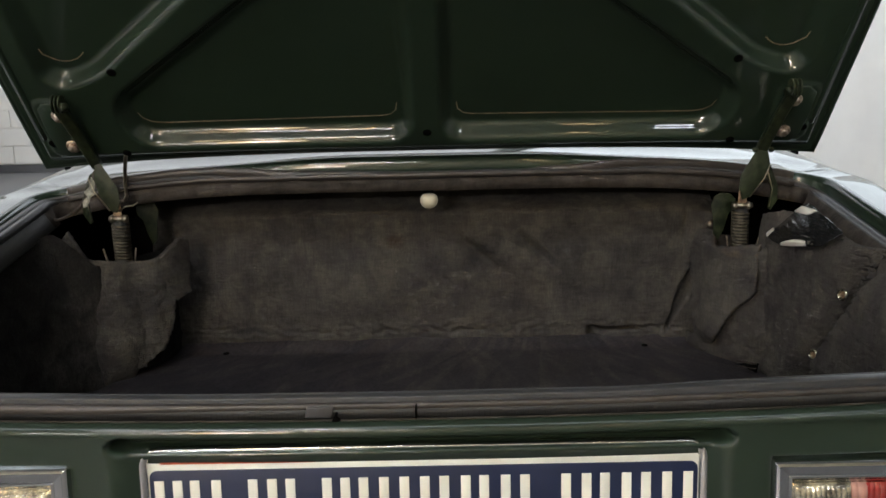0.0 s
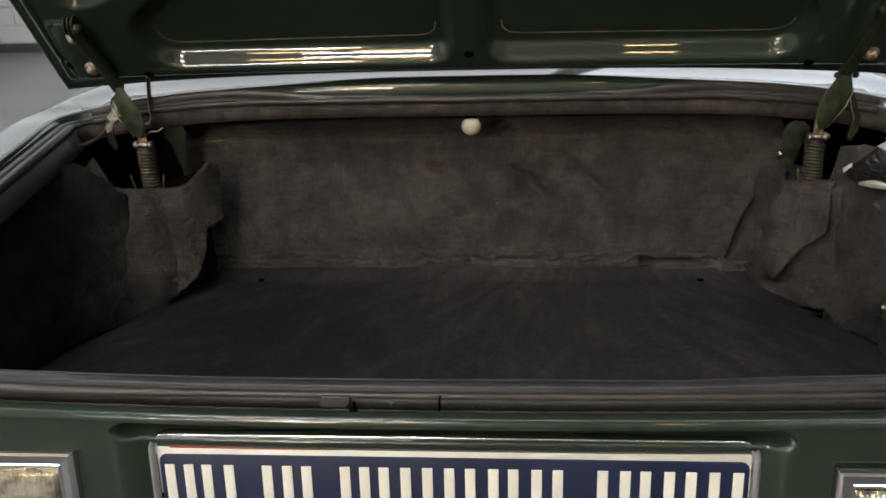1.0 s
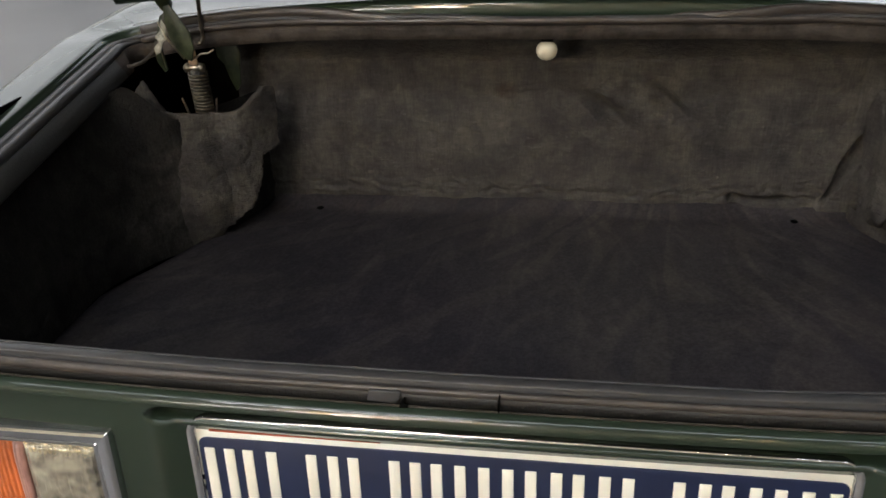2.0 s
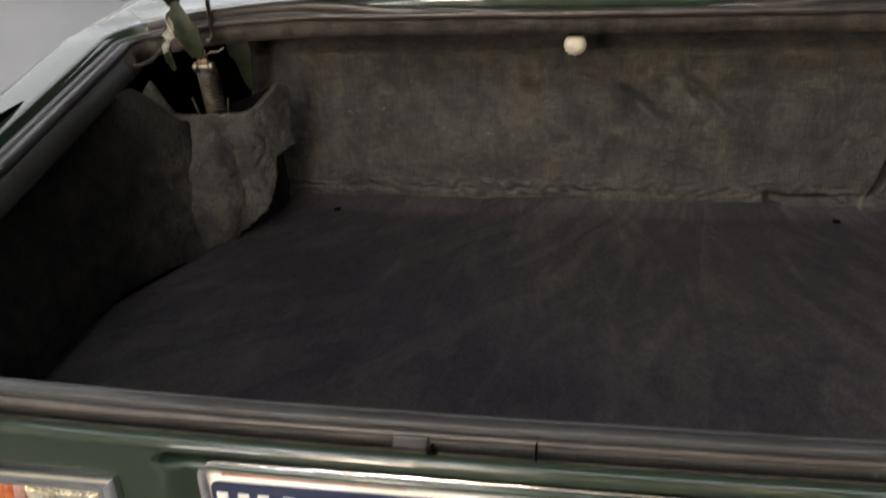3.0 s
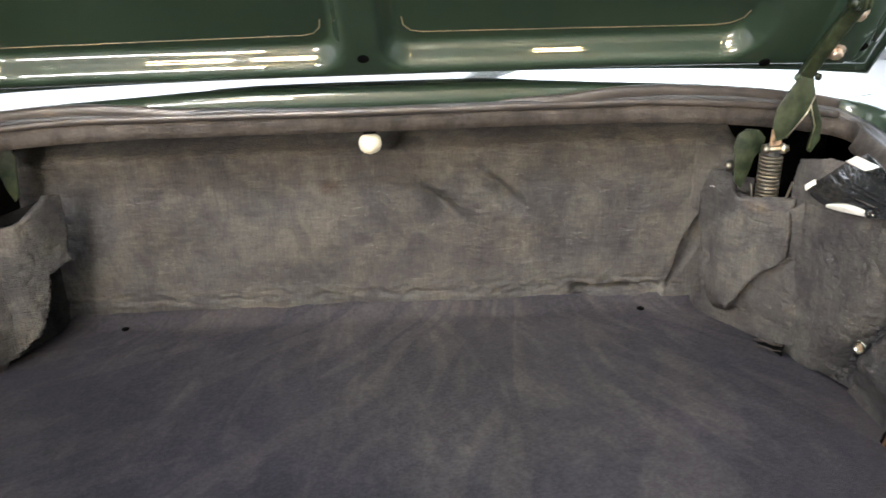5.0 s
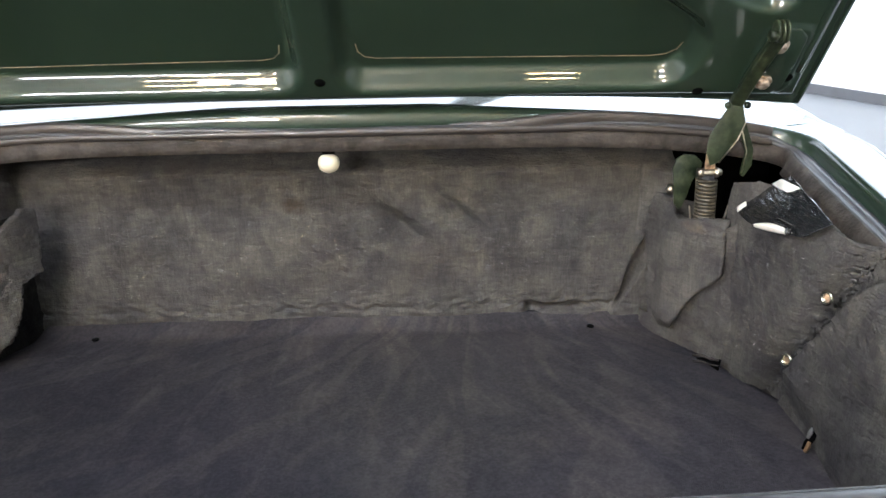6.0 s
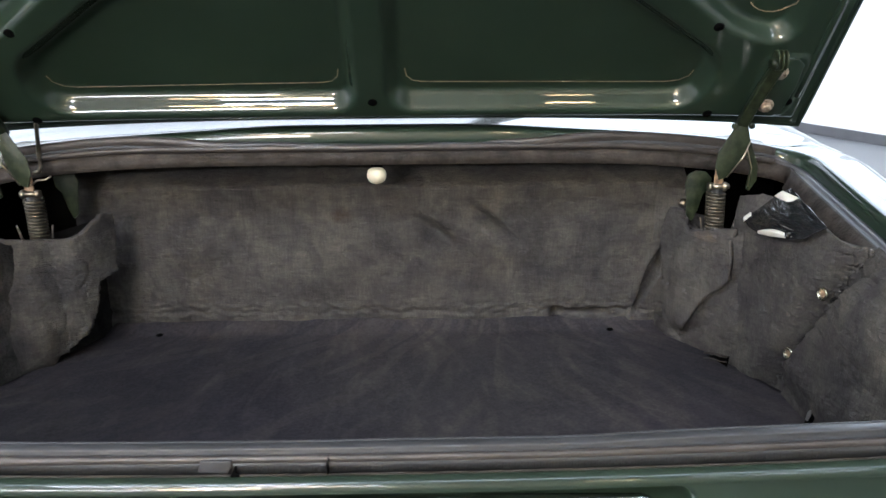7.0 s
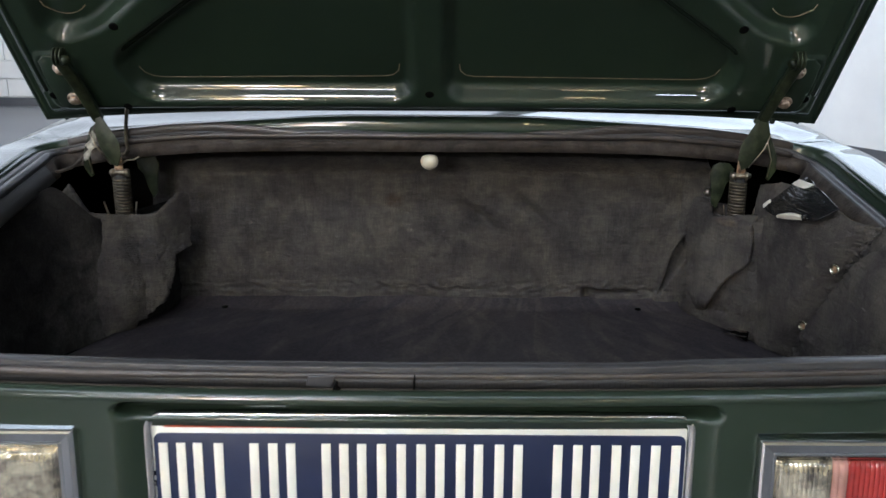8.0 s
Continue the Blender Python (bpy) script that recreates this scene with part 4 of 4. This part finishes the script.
flap_r = [(0.112, 0.738), (0.112, 0.720), (0.092, 0.698), (0.072, 0.682), (0.060, 0.666), (0.042, 0.634), (0.026, 0.617), (0.010, 0.608), (-0.006, 0.606), (-0.030, 0.66), (-0.046, 0.718), (-0.046, 0.760), (-0.03, 0.80), (0.000, 0.800), (0.018, 0.780), (0.032, 0.776), (0.105, 0.790), (0.112, 0.765)]
part("carpet_flap", carpet_piece(flap_r, plan_line((0.474, 0.691), (0.514, -0.857), lambda a, z: -0.008 + 0.0225 * smooth((a + 0.046) / 0.080) * smooth((0.80 - z) / 0.03) * smooth((z - 0.600) / 0.03) + bumpy((a, 5, z), 0.5)), step=0.003, thick=0.007), CARPET, car, "charcoal carpet flap with a curved cut edge")
def pucker(a, z):
    """Gathers and a groove along the line of screws."""
    t = (0.600 - a * 0.988) - (0.765 - z) * 0.66
    w = math.exp(-((t - 0.402) / 0.019) ** 2)
    return 2.0 * w * (0.0010 * noise.noise((a * 60, z * 60, 0)) + 0.0018 * noise.noise((a * 170, z * 180, 4)) + 0.0020 * noise.noise((a * 300, z * 320, 9)) - 0.009) - 0.022 * smooth((0.425 - t) / 0.05)


side_r = [(0.0, 0.580), (-0.002, 0.66), (-0.010, 0.730), (-0.014, 0.815), (-0.006, 0.842), (0.035, 0.853), (0.12, 0.850), (0.20, 0.836), (0.30, 0.826), (0.280, 0.770), (0.198, 0.660), (0.145, 0.58)]
part("side_panel", carpet_piece(side_r, plan_line((0.534, 0.600), (0.162, -1.0), lambda a, z: bumpy((a, 8, z), 0.45) - 0.030 * smooth((z - 0.79) / 0.10) * (0.15 + 0.85 * smooth((a - 0.01) / 0.05)) + pucker(a, z) - 0.010 * smooth((0.010 - a) / 0.010) * smooth((0.74 - z) / 0.03)), step=0.0022, thick=0.006), CARPET, car, "charcoal carpet panel screwed to the boot side")


def fold_panel(u, v):
    z = 0.580 + 0.275 * v
    y0 = 0.376 + (0.765 - z) * 0.66
    y = y0 * (1 - u) + 0.045 * u
    x = (0.524 + (0.600 - y0) * 0.162 + 0.030 * smooth((z - 0.79) / 0.10)) * (1 - smooth(u)) + (0.572 + 0.030 * v * v) * smooth(u) - 0.014 * math.sin(math.pi * u) * v + 0.010 * (1 - smooth(u / 0.03)) + 0.024 * math.sin(math.pi * min(1.0, u / 0.75 + 0.40)) * smooth((0.660 - z) / 0.07)
    z2 = 0.580 + (edge_z(x, y) - 0.014 - 0.580) * v
    d = bumpy((x, y, z), 0.5) + 0.005 * noise.noise((0, z * 120, 4)) * (1 - smooth(u / 0.15))
    return (x + d, y, z2)


part("side_panel", grid(fold_panel, 120, 90, thick=0.006), CARPET, car, "charcoal carpet bulging over the rear wing")
part("front_lining", grid(lambda u, v: (-0.60 + 1.2 * u, 0.036 + 0.004 * math.sin(9 * u), 0.755 - 0.19 * v), 60, 12, thick=0.004), CARPET, car, "charcoal carpet inside the tail panel")
part("boot_pan", box((1.30, 0.80, 0.006), (0, 0.40, FLOOR_Z - 0.02)), DARK, car, "dark steel boot pan")
for sx in (-1, 1):
    part("inner_wing", box((0.004, 0.86, 0.34), (sx * 0.664, 0.40, 0.69)), DARK, car)
part("bulkhead", box((1.33, 0.004, 0.40), (0, 0.82, 0.72)), DARK, car)
# torn edge with a bent tag near the tail
TEAR = Vector((-0.9, -0.45, 0.35)).to_track_quat("Z", "Y").to_matrix().to_4x4()
tag = part("torn_edge", slab([(-0.005, -0.015), (0.000, -0.017), (0.003, -0.008), (0.006, 0.000), (0.007, 0.010), (0.003, 0.016), (-0.002, 0.014), (-0.004, 0.007), (-0.003, 0.000), (-0.005, -0.007)], 0.0015, Matrix.Translation((0.5565, 0.371, 0.603)) @ TEAR), DARK, car, "dark tear in the carpet")
part("tag", slab([(-0.002, -0.007), (0.0015, -0.008), (0.0036, 0.000), (0.0030, 0.006), (0.0005, 0.007), (-0.0022, 0.0015)], 0.002, Matrix.Translation((0.5555, 0.3705, 0.611)) @ TEAR, 0.0006), STRIP_PALE, tag, "bent pale metal tag")
part("tag", slab([(-0.0030, -0.0070), (0.0012, -0.0080), (0.0034, 0.0000), (0.0020, 0.0065), (-0.0018, 0.0060)], 0.003, Matrix.Translation((0.5535, 0.367, 0.5945)) @ TEAR, 0.0008), ORANGE, tag, "rusty metal tag")
gap = part("torn_edge", slab([(-0.018, -0.001), (-0.002, -0.004), (0.017, -0.009), (0.018, 0.007), (0.004, 0.006)], 0.0015, Matrix.Translation((0.505, 0.574, 0.602)) @ Vector((-0.7, -0.7, 0.2)).to_track_quat("Z", "Y").to_matrix().to_4x4()), DARK, car, "dark gap at the foot of the lining")
for z, r in ((0.6095, 0.0018), (0.6010, 0.0009)):
    part("frayed_strip", tube([(0.489, 0.588, z - 0.005), (0.498, 0.577, z - 0.001), (0.506, 0.567, z - 0.0015), (0.514, 0.560, z)], r, 6), STRIP, gap, "brown-grey frayed backing")

# interior lamp under the front edge
lamp = part("boot_lamp", lathe([(0.0055, 0.0125), (0.0100, 0.0110), (0.0132, 0.0075), (0.0146, 0.0025), (0.0143, -0.0020), (0.0120, -0.0075), (0.0075, -0.0110), (0.0005, -0.0128)], 28, Matrix.Translation((-0.001, 0.662, 0.8665)) @ pose(0, 0, 0, -12, 0, 0)), IVORY, car, "small domed ivory boot lamp")
part("lamp_socket", lathe([(0.006, -0.002), (0.0085, 0.004), (0.0085, 0.014)], 20, Matrix.Translation((-0.001, 0.666, 0.877)) @ pose(0, 0, 0, -12, 0, 0)), DARK, lamp, "black lamp socket")
part("lamp_bracket", box((0.016, 0.05, 0.003), (-0.001, 0.694, 0.890), 0.001), DARK, lamp)

# ---- number plate ----
PL = Matrix.Translation((0.002, -0.004, 0.678)) @ Matrix.Rotation(-math.atan(LEAN_P), 4, "X") @ Matrix.Rotation(radians(90), 4, "X")


def rounded(w, h, r, n=6):
    out = []
    for cx, cy, a0 in ((w - r, h - r, 0), (-w + r, h - r, 90), (-w + r, -h + r, 180), (w - r, -h + r, 270)):
        for k in range(n + 1):
            a = radians(a0 + 90 * k / n)
            out.append((cx + r * math.cos(a), cy + r * math.sin(a)))
    return out


plate = part("number_plate", slab(rounded(0.2575, 0.0525, 0.010), 0.003, PL @ Matrix.Translation((0, 0, 0.002))), CREAM, car, "cream bordered plate in a chrome frame")
part("plate_field", slab(rounded(0.2545, 0.0425, 0.007), 0.0016, PL @ Matrix.Translation((0, -0.0050, 0.005)), 0.0004), NAVY, plate, "navy blue enamel field")
part("plate_frame", sweep([PL @ Vector((x, y, 0.004)) for x, y in rounded(0.2595, 0.0560, 0.014)], [(-0.0032, -0.004), (-0.0036, 0.003), (-0.0024, 0.0055), (0.0004, 0.0045), (0.0022, 0.0065), (0.0038, 0.004), (0.0040, -0.004)], closed=True, up=PL.to_3x3() @ Vector((0, 0, 1))), CHROME, plate, "polished chrome plate frame")
part("red_stripe", slab([(-0.244, 0.0436), (-0.100, 0.0432), (-0.244, 0.0475)], 0.0008, PL @ Matrix.Translation((0, 0, 0.0050)), 0.0), RED_TAPER, plate, "red tapering stripe")
for x, y, w, h in ((-0.2545, -0.004, 0.0022, 0.0030), (-0.2540, -0.014, 0.0016, 0.0040)):
    part("chip", slab([(x - w, y - h), (x + w, y - h * 0.7), (x + w * 0.5, y + h), (x - w, y + h * 0.5)], 0.0006, PL @ Matrix.Translation((0, 0, 0.0052))), DARK, plate, "dark chip in the enamel")
part("frame_lip", sweep([PL @ Vector((-0.252 + 0.0126 * k, 0.0515 + 0.0002 * math.sin(k), 0.004)) for k in range(41)], [(-0.0032, -0.003), (-0.0032, 0.0026), (-0.0010, 0.0042), (0.0020, 0.0036), (0.0032, 0.0010), (0.0032, -0.003)], up=PL.to_3x3() @ Vector((0, 0, 1))), CHROME, plate, "polished chrome lip over the plate")
for x0, x1, n in ((-0.248, -0.222, 2), (-0.215, -0.186, 2), (-0.161, -0.134, 2), (-0.126, -0.117, 1), (-0.092, -0.066, 2), (-0.058, -0.030, 2), (-0.020, 0.008, 2), (0.017, 0.026, 1), (0.037, 0.063, 2), (0.074, 0.101, 2), (0.130, 0.158, 2), (0.166, 0.195, 2), (0.204, 0.252, 3)):
    for k in range(n):
        cx = x0 + 0.0045 + (x1 - x0 - 0.009) * (k / (n - 1) if n > 1 else 0.5) - 0.002
        part("bar", slab([(cx - 0.0045, -0.045), (cx + 0.0045, -0.045), (cx + 0.0045, 0.028), (cx - 0.0045, 0.028)], 0.0015, PL @ Matrix.Translation((0, 0, 0.0064)), 0.0005), CREAM, plate)

# ---- tail lamps ----
def rect_frame(w, h, profile, m, r=0.003):
    """A profile of (outward, forward) carried round a rectangle with tight mitred corners."""
    bm = bmesh.new()
    rings = [[bm.verts.new(m @ Vector((x, y, f))) for x, y in rounded(w + o, h + o, max(0.0006, r + o), 2)] for o, f in profile]
    for a, b in zip(rings, rings[1:]):
        n = len(a)
        for k in range(n):
            bm.faces.new((a[k], a[(k + 1) % n], b[(k + 1) % n], b[k]))
    return bm


for sx in (-1, 1):
    base_m = Matrix.Translation((sx * 0.5005, -0.016, 0.660 + (0.007 if sx < 0 else 0.0))) @ Matrix.Rotation(-math.atan(LEAN_P), 4, "X") @ Matrix.Rotation(radians(90), 4, "X")
    tail = part("tail_lamp", rect_frame(0.1825, 0.0635, [(-0.004, -0.012), (0.0016, -0.012), (0.0016, 0.0005), (0.0004, 0.0016), (-0.004, 0.0010)], base_m), BLACK_RUBBER, car, "rectangular tail lamp with chrome surround")
    part("chrome_surround", rect_frame(0.1825, 0.0635, [(0.0, -0.010), (0.0, 0.0030), (-0.0012, 0.0060), (-0.0030, 0.0128), (-0.0042, 0.0146), (-0.0066, 0.0156), (-0.0076, 0.0142), (-0.0090, 0.0138), (-0.0165, 0.0112), (-0.0176, 0.0122), (-0.0192, 0.0120), (-0.0200, 0.0104), (-0.0250, 0.0030), (-0.0310, -0.0010)], base_m), CHROME, tail, "bevelled chrome surround", shade=False)
    inner = -sx
    for x0, x1, mat, lab in ((0.155, 0.104 if sx > 0 else 0.090, CLEAR_LENS, "fluted clear lens"), (0.104 if sx > 0 else 0.090, 0.091 if sx > 0 else 0.080, PINK_LENS, "narrow pale pink divider"), (0.091 if sx > 0 else 0.080, -0.155, RED_LENS if sx > 0 else AMBER_LENS, "ribbed red lens" if sx > 0 else "ribbed amber lens")):
        a, b = sorted((inner * x0, inner * x1))
        flutes = max(2, int((b - a) / 0.0045))

        def lens(u, v, a=a, b=b, flutes=flutes):
            bow = 0.004 * (1 - abs(2 * v - 1) ** 6) * (1 - abs(2 * u - 1) ** 10)
            return base_m @ Vector((a + (b - a) * u, -0.041 + 0.076 * v, 0.0005 + bow + 0.0005 * math.sin(2 * math.pi * flutes * u)))
        bm = grid(lens, flutes * 8, 14, thick=0.002)
        part("lens", bm, mat, tail, lab)

# ---- things in the boot ----
def mat_z(x, y):
    """Height of the mat: slightly uneven, its far edge turned up against the bulkhead."""
    return FLOOR_Z + 0.015 * smooth((y - 0.722) / 0.040) + rough_noise((x, y, 0), 7, 0.002) + 0.0012 * noise.noise((x * 30, y * 8, 0)) * smooth((y - 0.70) / 0.05)


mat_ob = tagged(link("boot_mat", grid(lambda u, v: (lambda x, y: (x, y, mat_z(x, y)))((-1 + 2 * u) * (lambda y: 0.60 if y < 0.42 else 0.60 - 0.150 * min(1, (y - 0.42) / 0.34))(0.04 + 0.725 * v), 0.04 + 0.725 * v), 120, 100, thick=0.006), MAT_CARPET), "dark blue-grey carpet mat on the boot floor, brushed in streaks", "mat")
for x in (-0.371, 0.374):
    part("hole", disc(0.0055, 0.001, (x, 0.724, mat_z(x, 0.724) + 0.0035), (0, -0.1, 1)), DARK, mat_ob, "small dark fixing hole")

FILM = ((0.534, 0.583, 0.814), (0.570, 0.522, 0.869), (0.570, 0.404, 0.845), (0.549, 0.427, 0.823))


def film_at(u, v, lift=0.0):
    """The patch bulges, and its lower and front edges bow outward."""
    a, b, c, d = (Vector(p) for p in FILM)
    p = (a.lerp(d, u)).lerp(b.lerp(c, u), v)
    p -= (b - a).normalized() * 0.019 * math.sin(math.pi * max(0.0, u) ** 0.8) * (1 - v)
    p -= (d - a).normalized() * 0.004 * math.sin(math.pi * v) * (1 - u)
    nrm = (b - a).cross(d - a).normalized()
    if nrm.x > 0:
        nrm = -nrm
    return p + nrm * (0.004 + lift + 0.009 * math.sin(math.pi * u) * math.sin(math.pi * v) + min(1, 6 * u * (1 - u)) * (0.0022 * noise.noise((u * 4, v * 14, 0)) + 0.0007 * noise.noise((u * 9, v * 40, 3))))


film = tagged(link("plastic_patch", grid(film_at, 60, 90, thick=0.001), BLACK_FILM), "glossy black plastic patch with a curled corner stuck on the lining", "patch")
part("backing_strip", grid(lambda u, v: film_at(-0.02 + 0.30 * u, 0.82 + 0.17 * v - 0.12 * (1 - u), 0.0015), 10, 6, thick=0.0008), PAPER, film, "white paper backing")
part("backing_strip", grid(lambda u, v: film_at(-0.01 + 0.09 * u, -0.03 + 0.20 * v, 0.0015), 6, 6, thick=0.0008), PAPER, film, "white paper backing")


def curl(u, v):
    k = math.sin(math.pi * (0.06 + 0.80 * u)) ** 0.7
    return film_at(0.46 + 0.42 * u, -0.03 + 0.23 * v * k, 0.002 + 0.006 * math.sin(math.pi * v) * k)


part("curled_corner", grid(curl, 16, 10, thick=0.0008), PAPER, film, "curled corner showing its cream paper back")

part("rolled_edge", tube([film_at(0.885 - 0.010 * k, -0.02 + 0.055 * k, 0.0055) for k in range(5)], 0.0042, 10), BLACK_FILM, film, "rolled black edge of the patch")

# screws in the side lining
for x, y, z in ((0.5700, 0.4030, 0.7615), (0.5622, 0.4650, 0.6550)):
    q = Vector((-1, -0.4, 0.1)).to_track_quat("Z", "Y").to_matrix().to_4x4()
    washer = part("cup_washer", lathe([(0.0088, 0.0), (0.0090, 0.0012), (0.0078, 0.0026), (0.0060, 0.0022), (0.0050, 0.0004), (0.0046, -0.001)], 20, Matrix.Translation((x, y, z)) @ q), BRASS, car, "tarnished brass cup washer with screw")
    part("screw", lathe([(0.0044, -0.001), (0.0040, 0.0004), (0.0010, 0.0008)], 14, Matrix.Translation((x, y, z)) @ q), RUST, washer, "rusty screw head")

# ---- ceiling lights ----
def ceiling_light(x, y, ln, turn, mat, label, thick=0.022):
    m = Matrix.Translation((x, y, H)) @ Matrix.Rotation(radians(turn), 4, "Z")
    light = tagged(link("ceiling_light", box((ln, 0.16, 0.06), (0, 0, -0.031), 0.008, m), CEIL), label, "lamp", "showroom ceiling lights")
    part("tube", tube([m @ Vector((-ln / 2 + 0.05, 0, -0.085)), m @ Vector((ln / 2 - 0.05, 0, -0.085))], thick, 10), mat, light, "glowing tube")
    return light


# unseen battens, added overhead to light the boot from behind and the left
for x, y, lit in ((-4.8, -2.2, TUBE), (-6.3, -1.2, TUBE), (-1.2, -3.0, TUBE_DIM), (-1.0, -5.2, TUBE_DIM)):
    ceiling_light(x, y, 1.5, 0, lit, "added ceiling batten with a lit tube, out of view")
ceiling_light(-0.15, -2.0, 4.9, 0, DIFFUSER, "long white ceiling batten with a cool glowing diffuser", 0.07)
ceiling_light(2.2, -4.4, 1.2, 0, BRIGHT, "unseen ceiling batten with a bright fluorescent tube")
ceiling_light(1.3, -5.6, 0.5, 0, WARM, "short ceiling batten with a warm lit tube")
# unseen batten added on the right for extra light
ceiling_light(3.8, 0.4, 2.4, 0, BRIGHT, "unseen ceiling batten with a bright fluorescent tube")
for x in (-1.9, -1.0):
    ceiling_light(x, -5.6, 0.8, 0, WARM, "short ceiling batten with a warm lit tube")
# unseen glowing panels added ahead of the car for the deck's pale reflection
for x0, x1, y0, mat in ((-7.0, 0.55, 1.0, SKY_L), (0.95, 5.8, 2.6, SKY_R)):
    mid, deep = (y0 + 9.2) / 2, 9.2 - y0
    light = tagged(link("skylight", box((x1 - x0 + 0.12, deep + 0.12, 0.05), ((x0 + x1) / 2, mid, H - 0.026), 0.004), CEIL), "long white glowing ceiling panel, added for the deck's reflection", "skylight", "showroom roof lights")
    part("pane", box((x1 - x0, deep, 0.012), ((x0 + x1) / 2, mid, H - 0.058), 0.002), mat, light, "glowing milky pane")

# unseen lighting added behind the car for the lid's reflections: a long white strip with a warm panel above it
tagged(link("strip_light", box((2.25, 0.04, 0.12), (-2.385, Y0 + 0.022, 2.42), 0.008), CEIL), "long white wall batten with a lit strip", "lamp")
lamp_data = bpy.data.lights.new("strip_glow", "AREA")
lamp_data.shape, lamp_data.size, lamp_data.size_y, lamp_data.energy, lamp_data.color = "RECTANGLE", 2.1, 0.09, 92, (1.0, 0.97, 0.92)
glow = new("strip_glow", lamp_data)
glow.matrix_world = look((-2.385, Y0 + 0.06, 2.42), (-2.385, 0.0, 2.42))
warm = tagged(link("warm_light", box((0.86, 0.05, 0.46), (-1.75, Y0 + 0.027, 2.79), 0.008), SKIRT), "warm glowing panel in a grey frame", "lamp")
part("panel", box((0.80, 0.02, 0.40), (-1.75, Y0 + 0.056, 2.79), 0.003), GLOW, warm, "warm glowing panel")
part("tube", tube([(-1.92, Y0 + 0.085, 2.80), (-1.60, Y0 + 0.085, 2.80)], 0.022, 10), TUBE, warm, "white glowing tube")

# painted blocks of the wall ahead of the car, where the boot lets it show
blocks = []
for row in range(9):
    for col in range(9):
        x = -7.2 + 0.44 * col + (0.22 if row % 2 else 0.0)
        if not blocks:
            ob = part("block", box((0.43, 0.03, 0.205), (0, 0, 0), 0.006), WHITE_WALL, wall_n, shade=False)
            blocks.append(ob.data)
        else:
            ob = new("block", blocks[0])
            ob.parent = wall_n
        ob.location = (x, Y1 - 0.008, 0.215 + 0.215 * row)
